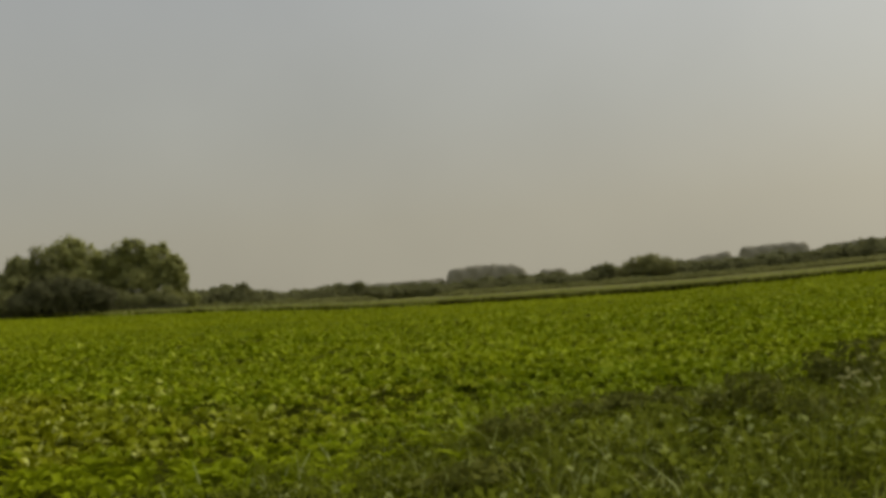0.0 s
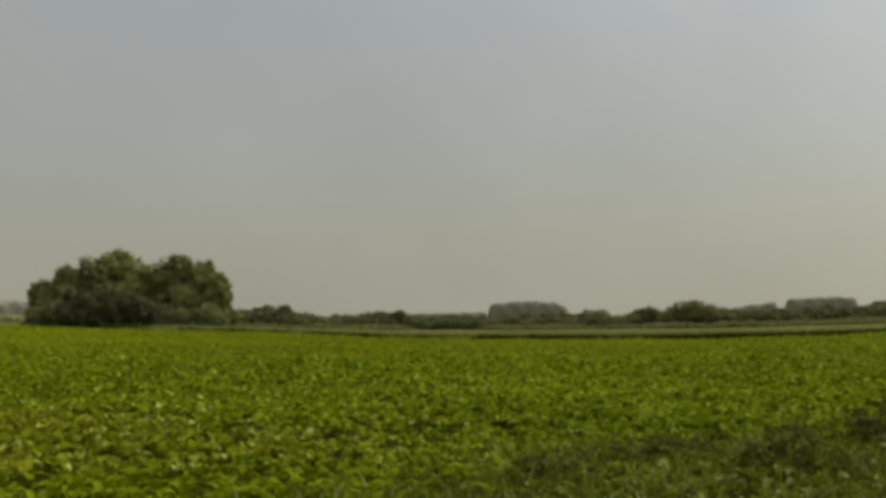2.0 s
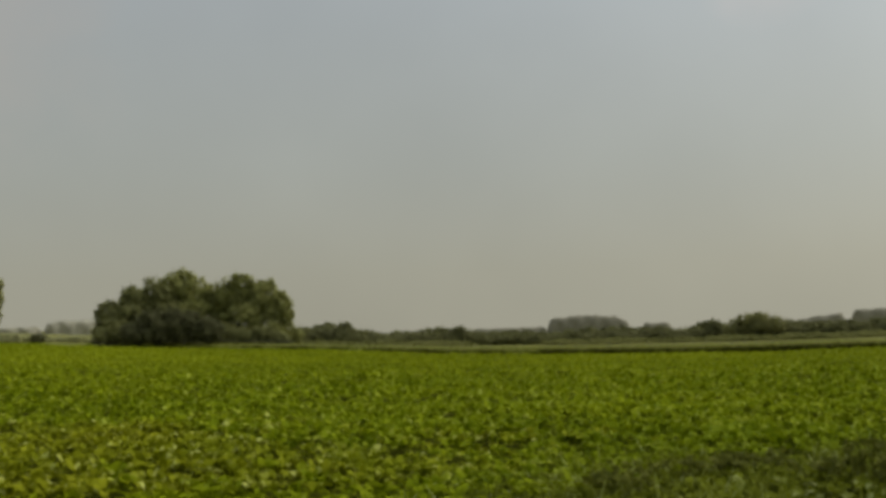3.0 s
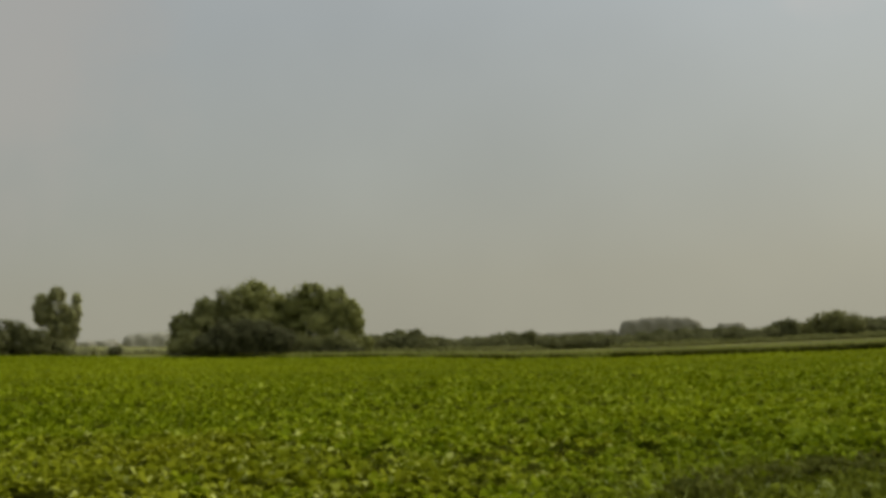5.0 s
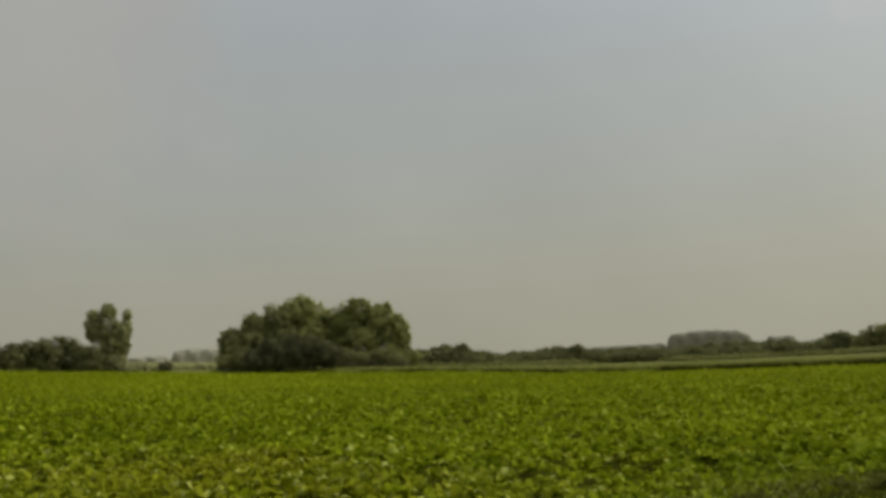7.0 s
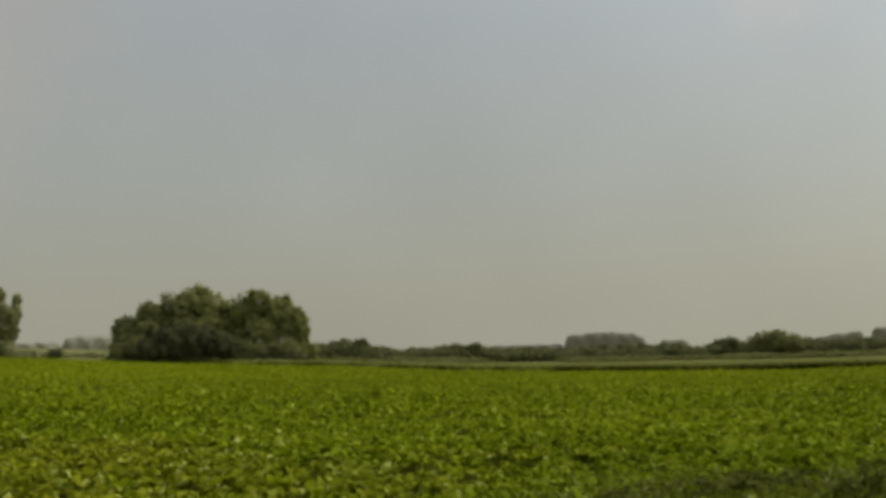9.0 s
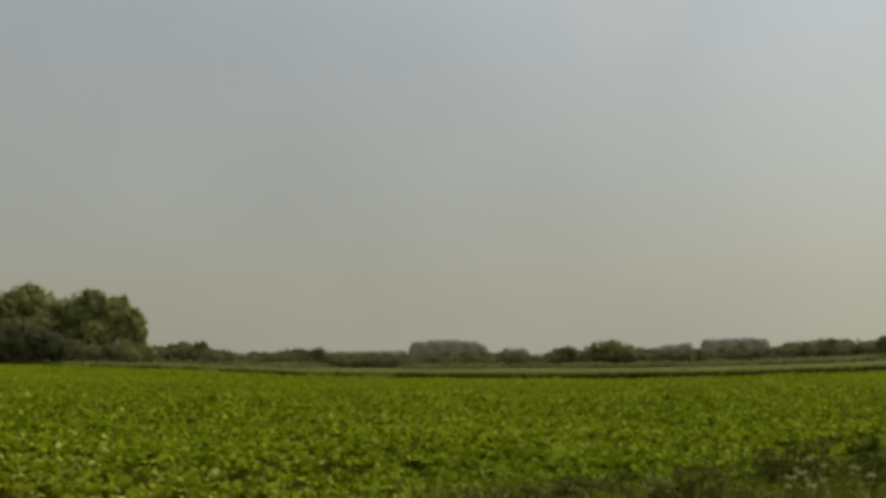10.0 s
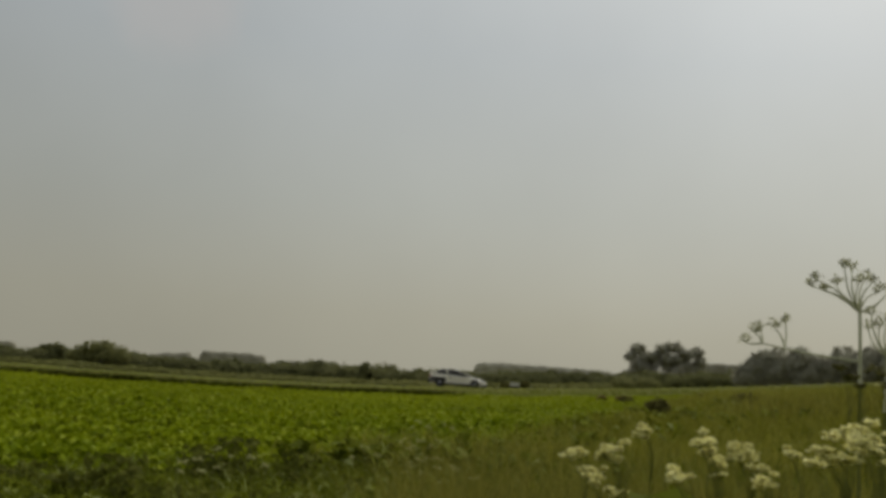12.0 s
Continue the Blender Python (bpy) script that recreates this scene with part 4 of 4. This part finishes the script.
def build_stalk():
    """The tall dry stalk that stands up against the sky: one hollow stem, curved rays, a side branch."""
    rng = np.random.default_rng(470)
    az = 48.75
    x, y = beyond(az, 2.9)
    base = thing("hogweed_stalk", Matrix.Translation((x, y, float(ground_z(x, y)) - 0.278)) @ pose(0, 0, 0, 0, 0, -az), "tall dried hogweed stalk with brown seed heads", "plant")
    for foot, knee, head, r in (((0.03, 0, 0.15), (0.014, 0, 1.80), (0.008, 0, 1.995), 0.0066), ((0.06, 0.02, 0.15), (0.073, 0.028, 1.74), (0.075, 0.03, 1.89), 0.0056)):
        bm = bmesh.new()
        limb(bm, foot, knee, r, r * 0.75, 0.004, 9, 8)
        part("stem", bm, M_STEM, base, "olive green lower stem")
        bm = bmesh.new()
        limb(bm, knee, head, r * 0.74, r * 0.62, 0.001, 9, 3)
        part("stem_top", bm, M_DRYSTEM, base, "pale dried top of the stem")
    top, second, elbow, joint = (0.008, 0, 1.985), (0.075, 0.03, 1.88), (-0.225, 0, 1.893), (-0.17, 0, 1.888)
    rays = [(top, (-0.10, 0.0, 2.066)), (top, (-0.078, 0.04, 2.042)), (top, (-0.112, 0.02, 2.05)), (top, (-0.03, -0.04, 2.094)), (top, (-0.012, 0.03, 2.10)), (top, (0.004, -0.02, 2.058)), (top, (0.036, 0.0, 2.062)),
            (top, (0.05, 0.03, 2.04)), (top, (0.075, 0.0, 2.046)), (top, (-0.05, 0.05, 2.06)), (top, (0.02, 0.05, 2.075)),
            (second, (0.036, 0, 1.98)), (second, (0.056, 0.03, 1.955)), (second, (0.078, 0.05, 1.975)), (second, (0.1, 0.0, 1.96)), (second, (0.03, 0.02, 1.945)),
            (joint, (-0.195, 0.0, 1.935)), (joint, (-0.172, 0.03, 1.952)), (elbow, (-0.248, 0.0, 1.922)), (elbow, (-0.27, 0.03, 1.895)), (elbow, (-0.235, 0.02, 1.93))]
    bm = bmesh.new()
    limb(bm, (0.01, 0, 1.862), elbow, 0.0036, 0.0022, 0.006, 6, 7)
    part("branch", bm, M_DRYSTEM, base)
    for k, (a, b) in enumerate(rays):
        bm = bmesh.new()
        limb(bm, a, b, 0.003, 0.0016, (-0.013 if k < 16 else 0.005), 6, 6)
        for q in range(6):
            t = q * 1.05 + rng.uniform(0, 0.4)
            limb(bm, b, (b[0] + math.cos(t) * 0.016, b[1] + math.sin(t) * 0.016, b[2] + 0.012), 0.0016, 0.001, 0.002, 4, 2)
        part("ray", bm, M_DRYSTEM, base)
        n = 20
        c = np.array(b) + rng.normal(size=(n, 3)) * np.array([0.008, 0.008, 0.006]) + np.array([0, 0, 0.012])
        v, f = leaf_quads(rng, c, rng.normal(size=(n, 3)), rng.uniform(0.007, 0.013, n), 0.008)
        tagged(part_mesh("seed_head", mesh_from("seed_head", v, f, M_SEEDHEAD), base), "brown seed head", kind="stuff")


def build_flowers():
    rng = np.random.default_rng(77)
    lab = "hogweed in creamy white flower among verge grass"
    # direction, height angle, half width, half height, heads
    clusters = ((48.0, -1.58, 0.95, 0.85, 15), (49.27, -1.02, 0.8, 0.8, 13), (49.75, -1.74, 0.5, 0.55, 7), (41.92, -2.7, 0.5, 1.0, 11), (43.49, -2.33, 0.68, 0.62, 10), (44.34, -2.87, 0.5, 0.3, 6),
                (44.8, -3.55, 0.45, 0.34, 5), (37.07, -2.68, 0.52, 0.66, 9), (38.61, -1.71, 0.46, 0.36, 6), (35.19, -3.0, 0.38, 0.2, 4), (40.42, -3.6, 0.38, 0.52, 6), (36.14, -4.14, 0.5, 0.5, 7), (37.39, -4.77, 0.36, 0.42, 4),
                (45.88, -2.06, 0.4, 0.22, 3), (46.96, -2.5, 0.38, 0.22, 3), (41.45, -1.52, 0.28, 0.16, 2))
    for i, (az, up, wide, tall, k) in enumerate(clusters):
        d = 2.1 + 0.4 * rng.uniform()
        x, y = beyond(az, d)
        h = EYE_END + d * math.tan(radians(up + 0.08)) - float(ground_z(x, y)) + 0.02
        w, t = d * math.tan(radians(wide)), d * math.tan(radians(tall))
        heads = []
        for q in range(k):
            u = (q + 0.5) / k * 2 - 1
            size = rng.uniform(0.005, 0.013) + 0.003 * (k > 12)
            heads.append((u * w * 0.9 + rng.uniform(-0.006, 0.006), rng.uniform(-0.04, 0.04), h + rng.uniform(-0.95, 0.95) * t, size))
        umbel_plant("hogweed", x, y, heads, lab, "flowering hogweed", 400 + i, 0.0017, size=0.0085, leaves=12, florets=70, bend=0.015, fork_at=0.94, leaf=0.11)
    # east, north, height, size of the main head
    for i, (x, y, h, size) in enumerate(((8.44, 15.1, 0.8, 0.07), (8.5, 14.4, 0.8, 0.06), (4.99, 9.41, 0.82, 0.045), (5.9, 10.44, 0.82, 0.06), (6.14, 10.52, 0.82, 0.05), (4.6, 7.67, 0.82, 0.05), (4.79, 7.83, 0.84, 0.045),
                                         (4.99, 7.95, 0.84, 0.04), (4.81, 7.24, 0.82, 0.05), (2.81, 7.67, 0.82, 0.035), (3.0, 7.97, 0.82, 0.03), (3.47, 8.21, 0.82, 0.035), (3.49, 9.18, 0.8, 0.03),
                                         (4.72, 13.45, 0.38, 0.026), (4.52, 12.33, 0.38, 0.022), (4.36, 12.9, 0.36, 0.026), (4.87, 12.56, 0.36, 0.02))):
        heads = [(0, 0, h, size), (0.13, 0.05, h - 0.06, size * 0.7), (-0.11, -0.05, h - 0.1, size * 0.6)][:3 - i % 2]
        umbel_plant("cow_parsley", x, y, heads, "thin cow parsley with small pale flower heads", "cow parsley", 440 + i, 0.005, head_mat=M_DULLUMBEL, size=0.014, leaves=4, florets=40)
    x, y = scatter(rng, 420, 31, 56, 4.2, 9.5, lambda az, r: r > 0)
    v, f = blades(rng, x, y, 0.98, 0.010, 0.5)
    stuff("tall_grass", v, f, M_TALLGRASS, "tall brownish grass standing behind the flowering hogweed", "grass")
    # a taller brownish stand where the strip meets the thicket
    x, y = scatter(rng, 26, 43.0, 54, 30, 46, lambda az, r: rng.uniform(size=len(r)) < np.clip((az - 43.0) / 2.5, 0, 1) * (0.65 + 0.35 * np.sin(az * 5.1 + r * 0.3)))
    v, f = blades(rng, x, y, 1.05, 0.045, 0.7)
    stuff("tall_grass", v, f, M_TALLGRASS, "tall brownish grass on the rough strip before the thicket", "grass")
    build_stalk()
    # dried heads that stand before the thicket
    for i, (az, up, size) in enumerate(((48.13, 2.27, 0.014), (48.72, 1.81, 0.012), (49.83, 2.25, 0.022))):
        d = 2.7
        x, y = beyond(az, d)
        h = EYE_END + d * math.tan(radians(up + 0.08)) - float(ground_z(x, y)) + 0.02
        umbel_plant("dried_hogweed", x, y, [(0, 0, h, size), (size * 1.2, 0.01, h - size * 1.5, size * 0.7)], "dried hogweed with a dark shrivelled seed head", "dried hogweed", 470 + i, 0.0025,
                    stem_mat=M_STEM, head_mat=M_BRAMBLE, size=0.008, leaves=3, florets=90, bend=0.01, fork_at=0.95, leaf=0.1)
    # dark bushes on the strip that runs away along the field
    for i, (az, d, h, w) in enumerate(((40.2, 34, 0.98, 0.40), (44.3, 43, 1.05, 0.5), (42.0, 60, 0.6, 0.45), (38.2, 60, 0.55, 0.4))):
        tree("scrub_bush", az, d, [(0, 0, h * 0.5, w, w, h * 0.5), (w * 0.4, 0, h * 0.6, w * 0.6, w * 0.6, h * 0.35)], 0.13, 900, M_BRAMBLE, 0.03, "low dark bramble on the rough strip", "bush", "verge scrub", 480 + i)
    # russet dock seed heads further along
    for i, (az, d) in enumerate(((36.9, 63), (37.9, 62))):
        tree("dock_plant", az, d, [(0, 0, 0.32, 0.34, 0.3, 0.16)], 0.14, 120, M_RUSSET, 0.03, "russet dock gone to seed at the field corner", "plant", "russet docks", 490 + i)


build_flowers()


def build_docks():
    rng = np.random.default_rng(90)
    spots = [(2.9, 10.4, 0.62), (4.7, 12.4, 0.68), (4.35, 12.7, 0.55), (0.5, 10.1, 0.42), (5.5, 12.5, 0.5), (0.1, 7.8, 0.4), (1.8, 12.0, 0.36), (3.3, 10.0, 0.4), (6.6, 9.3, 0.42), (4.1, 9.2, 0.4)]
    for x, y, h in spots:
        base = thing("dock_plant", Matrix.Translation((x, y, float(ground_z(x, y)) - 0.02)), "dark green dock clump standing above the verge grass", "plant", "dock clumps")
        n = int(150 * h / 0.6)
        for k in range(5):
            bm = bmesh.new()
            a = k * 1.3 + rng.uniform(0, 0.5)
            limb(bm, (0, 0, -0.03), (math.cos(a) * 0.16, math.sin(a) * 0.16, h), 0.008, 0.004, 0.03, 5, 4)
            part("stem", bm, M_STEM, base)
        t = np.sqrt(rng.uniform(0.04, 1, n))
        a = rng.uniform(0, 2 * math.pi, n)
        c = np.stack([np.cos(a) * 0.30 * np.sqrt(rng.uniform(0, 1, n)), np.sin(a) * 0.30 * np.sqrt(rng.uniform(0, 1, n)), t * h], 1)
        nr = np.stack([np.cos(a) * 0.8, np.sin(a) * 0.8, rng.uniform(0.2, 1.2, n)], 1)
        v, f = leaf_quads(rng, c, nr, rng.uniform(0.07, 0.15, n), 0.05)
        part_mesh("foliage", mesh_from("foliage", v, f, M_NETTLE), base)


build_docks()


# ---- the car on the lane and the board beside it ----
def box(bm, x0, x1, y0, y1, z0, z1, bevel=0.0):
    g = bmesh.ops.create_cube(bm, size=1.0, matrix=Matrix.Translation(((x0 + x1) / 2, (y0 + y1) / 2, (z0 + z1) / 2)) @ Matrix.Diagonal((x1 - x0, y1 - y0, z1 - z0, 1)))
    if bevel:
        edges = {e for v in g["verts"] for e in v.link_edges}
        bmesh.ops.bevel(bm, geom=list(edges), offset=bevel, segments=2, affect="EDGES")


def loft(bm, stations):
    """Skin over closed rings of equal length."""
    rings = [[bm.verts.new(p) for p in ring] for ring in stations]
    k = len(rings[0])
    for a, b in zip(rings, rings[1:]):
        for i in range(k):
            bm.faces.new((a[i], a[(i + 1) % k], b[(i + 1) % k], b[i]))
    bm.faces.new(rings[0][::-1])
    bm.faces.new(rings[-1])
    bmesh.ops.recalc_face_normals(bm, faces=bm.faces)


def body_ring(x, w, z0, z1, crown):
    return [(x, -w * 0.92, z0), (x, -w, z0 + 0.12), (x, -w, z1 - 0.16), (x, -w * 0.9, z1 - 0.02), (x, -w * 0.5, z1 + crown), (x, w * 0.5, z1 + crown),
            (x, w * 0.9, z1 - 0.02), (x, w, z1 - 0.16), (x, w, z0 + 0.12), (x, w * 0.92, z0)]


def wheel(parent, x, y):
    hub = new("wheel")
    hub.parent = parent
    hub.location = (x, y, 0.31)
    side = 1 if y > 0 else -1
    bm = bmesh.new()
    rings = []
    for r, o in ((0.20, -0.09), (0.29, -0.10), (0.31, -0.07), (0.31, 0.07), (0.29, 0.10), (0.20, 0.09)):
        rings.append([(math.cos(a) * r, o, math.sin(a) * r) for a in [2 * math.pi * k / 24 for k in range(24)]])
    loft(bm, rings)
    part("tyre", bm, M_BLACK, hub)
    bm = bmesh.new()
    for k in range(5):
        a = 2 * math.pi * k / 5
        limb(bm, (0, side * 0.095, 0), (math.cos(a) * 0.19, side * 0.10, math.sin(a) * 0.19), 0.035, 0.025, 0, 6, 2)
    bmesh.ops.create_cone(bm, cap_ends=True, segments=16, radius1=0.06, radius2=0.05, depth=0.03, matrix=Matrix.Translation((0, side * 0.10, 0)) @ pose(0, 0, 0, 90))
    part("rim", bm, M_RIM, hub)


def build_car():
    az = 29.2
    r = field_edge(az) + ROAD_OFF
    m = Matrix.Translation(polar(az, r, 0.05)) @ pose(0, 0, 0, 0, 0, -az - 4) @ Matrix.Scale(1.06, 4)
    car = thing("car", m, "white hatchback rally car with dark glass on the lane", "car")
    bm = bmesh.new()
    loft(bm, [body_ring(-2.02, 0.70, 0.34, 0.78, 0.0), body_ring(-1.95, 0.80, 0.24, 0.90, 0.01), body_ring(-1.4, 0.86, 0.20, 0.93, 0.01), body_ring(-0.2, 0.87, 0.18, 0.87, 0.01),
              body_ring(0.8, 0.87, 0.18, 0.83, 0.02), body_ring(1.4, 0.85, 0.20, 0.74, 0.03), body_ring(1.85, 0.78, 0.22, 0.62, 0.03), body_ring(2.08, 0.62, 0.30, 0.50, 0.02)])
    bmesh.ops.bevel(bm, geom=list(bm.edges), offset=0.015, segments=1, affect="EDGES")
    part("body", bm, M_WHITE, car, "white painted body shell")
    bm = bmesh.new()
    loft(bm, [[(-1.85, s * 0.70, 0.89) for s in (-1, 1)] + [(-1.78, s * 0.64, 0.97) for s in (1, -1)], [(-1.1, s * 0.76, 0.90) for s in (-1, 1)] + [(-1.12, s * 0.59, 1.29) for s in (1, -1)],
              [(-0.3, s * 0.77, 0.87) for s in (-1, 1)] + [(-0.35, s * 0.60, 1.32) for s in (1, -1)], [(0.1, s * 0.77, 0.86) for s in (-1, 1)] + [(0.0, s * 0.60, 1.27) for s in (1, -1)],
              [(1.02, s * 0.74, 0.81) for s in (-1, 1)] + [(0.90, s * 0.70, 0.86) for s in (1, -1)]])
    part("window", bm, M_GLASS, car, "dark tinted glasshouse")
    bm = bmesh.new()
    loft(bm, [[(-1.45, -0.58, 1.14), (-1.45, 0.58, 1.14), (-1.45, 0.54, 1.18), (-1.45, -0.54, 1.18)], [(-1.10, -0.61, 1.28), (-1.10, 0.61, 1.28), (-1.10, 0.55, 1.33), (-1.10, -0.55, 1.33)],
              [(-0.35, -0.62, 1.31), (-0.35, 0.62, 1.31), (-0.35, 0.56, 1.36), (-0.35, -0.56, 1.36)], [(0.04, -0.62, 1.26), (0.04, 0.62, 1.26), (0.04, 0.56, 1.30), (0.04, -0.56, 1.30)]])
    part("roof", bm, M_WHITE, car, "white roof panel")
    for s in (-1, 1):
        for x0, x1 in ((0.02, 0.98), (-0.75, -0.70), (-1.48, -1.62)):
            bm = bmesh.new()
            if x1 > 0:
                limb(bm, (x0, s * 0.61, 1.27), (x1, s * 0.745, 0.84), 0.035, 0.035, 0, 5, 2)
            else:
                limb(bm, (x0, s * 0.605, 1.27 if x0 > -1 else 1.13), (x1 - 0.05, s * 0.76, 0.88), 0.045, 0.05, 0, 5, 2)
            part("pillar", bm, M_WHITE, car)
        bm = bmesh.new()
        box(bm, -0.75, 0.62, s * 0.868 - 0.012, s * 0.868 + 0.012, 0.30, 0.80, 0.01)
        door = part("door", bm, M_WHITE, car)
        bm = bmesh.new()
        box(bm, -0.62, -0.42, s * 0.89 - 0.012, s * 0.89 + 0.012, 0.68, 0.72, 0.006)
        part("handle", bm, M_BLACK, door, "black door handle")
        bm = bmesh.new()
        box(bm, -1.93, -0.80, s * 0.862 - 0.012, s * 0.862 + 0.012, 0.32, 0.70, 0.01)
        part("livery_panel", bm, M_LIVERY, car, "dark grey livery panel on the rear quarter")
        bm = bmesh.new()
        box(bm, -1.30, 1.10, s * 0.875 - 0.015, s * 0.875 + 0.015, 0.17, 0.30, 0.01)
        part("sill", bm, M_BLACK, car, "black side sill")
        bm = bmesh.new()
        box(bm, 0.50, 0.66, s * 0.93 - 0.08, s * 0.93 + 0.08, 0.86, 0.97, 0.025)
        part("mirror", bm, M_BLACK, car, "black door mirror")
        bm = bmesh.new()
        box(bm, 1.72, 1.97, s * 0.62 - 0.14, s * 0.62 + 0.14, 0.50, 0.61, 0.03)
        part("headlight", bm, M_LENS, car)
        bm = bmesh.new()
        box(bm, -2.06, -1.93, s * 0.66 - 0.12, s * 0.66 + 0.12, 0.66, 0.84, 0.02)
        part("tail_light", bm, M_REDLENS, car)
        for x in (-1.25, 1.28):
            wheel(car, x, s * 0.78)
            bm = bmesh.new()
            rings = []
            for rr, o in ((0.33, 0.82), (0.37, 0.875), (0.39, 0.86)):
                rings.append([(x + math.cos(a) * rr, s * o, 0.31 + math.sin(a) * rr) for a in [math.pi * k / 14 for k in range(15)]])
            verts = [[bm.verts.new(p) for p in ring] for ring in rings]
            for a, b in zip(verts, verts[1:]):
                for k in range(14):
                    bm.faces.new((a[k], a[k + 1], b[k + 1], b[k]))
            part("wheel_arch", bm, M_BLACK, car, "dark wheel arch")
    bm = bmesh.new()
    box(bm, 1.80, 2.12, -0.68, 0.68, 0.18, 0.40, 0.05)
    part("front_bumper", bm, M_BLACK, car, "black front bumper and splitter")
    bm = bmesh.new()
    box(bm, -2.14, -1.85, -0.74, 0.74, 0.22, 0.50, 0.05)
    part("rear_bumper", bm, M_BLACK, car, "black rear bumper")
    bm = bmesh.new()
    box(bm, -2.02, -1.72, -0.66, 0.66, 1.10, 1.135, 0.012)
    for s in (-1, 1):
        box(bm, -2.0, -1.75, s * 0.66 - 0.01, s * 0.66 + 0.01, 0.88, 1.17, 0.004)
    part("spoiler", bm, M_WHITE, car, "white tail spoiler")


build_car()


def build_board():
    az, r = 32.2, 84
    b = thing("sign_board", Matrix.Translation(polar(az, r, 0)) @ pose(0, 0, 0, 0, 0, -az + 8), "dull white board on short posts beside the lane", "sign")
    bm = bmesh.new()
    box(bm, -0.36, 0.36, -0.02, 0.02, 0.24, 0.54, 0.008)
    part("panel", bm, M_BOARD, b)
    for x in (-0.30, 0.30):
        bm = bmesh.new()
        box(bm, x - 0.04, x + 0.04, 0.021, 0.10, -0.25, 0.57, 0.008)
        part("post", bm, M_BARK, b)
    for i, (turn, w, h) in enumerate(((0.56, 0.45, 0.40), (-0.52, 0.38, 0.34), (-0.05, 0.6, 0.3))):
        tree("scrub_bush", az + turn, r + 0.5 + 0.3 * (i == 2), [(0, 0, h, w, 0.32, h * 0.9)], 0.12, 500, M_BRAMBLE, 0.03, "little dark bush beside the white board", "bush", "bushes round the board", 601 + i)


build_board()


def build_beets():
    """The nearest beets of the crop, each with its own leaves."""
    rng = np.random.default_rng(15)
    kinds = []
    for k in range(5):
        ln, wd = 0.17 + 0.016 * k, 0.046 + 0.007 * (k % 3)
        v, f = [], []
        for i in range(5):
            t = i / 4
            w = wd * 0.5 * (0.15 if i == 0 else math.sin(math.pi * (0.16 + 0.78 * t)) * 1.15)
            x = ln * (0.3 + 0.7 * t) * (1 - 0.12 * t * t)
            z = 0.06 * t - (0.10 + 0.02 * k) * t * t
            v += [(x, -w, z + 0.012 * rng.normal()), (x, 0, z - 0.012), (x, w, z + 0.012 * rng.normal())]
        v += [(0, -0.006, 0), (0, 0, -0.006), (0, 0.006, 0)]
        for i in range(4):
            for j in range(2):
                f.append((3 * i + j, 3 * i + j + 1, 3 * i + j + 4, 3 * i + j + 3))
        f += [(15, 16, 1, 0), (16, 17, 2, 1)]
        kinds.append(mesh_from("leaf", v, f, M_BEET, True))
    x, y = scatter(rng, 15.0, -30, 8, 8.0, 10.9, in_crop)
    for px, py in zip(x[:260], y[:260]):
        m = Matrix.Translation((px, py, float(ground_z(px, py)) + 0.06)) @ pose(0, 0, 0, 0, 0, rng.uniform(0, 360))
        plant = thing("beet_plant", m, "leafy green sugar beet plant at the edge of the crop", "crop plant", "nearest sugar beets")
        size = rng.uniform(0.85, 1.3)
        for k in range(9):
            leaf = part_mesh("leaf", kinds[int(rng.integers(5))], plant)
            leaf.matrix_basis = pose(0, 0, 0.0, 0, 0, k * 137.5 + rng.uniform(-15, 15)) @ pose(0, 0, 0, rng.uniform(-20, 20), -rng.uniform(22, 80), 0) @ Matrix.Scale(size * rng.uniform(0.8, 1.15), 4)


build_beets()
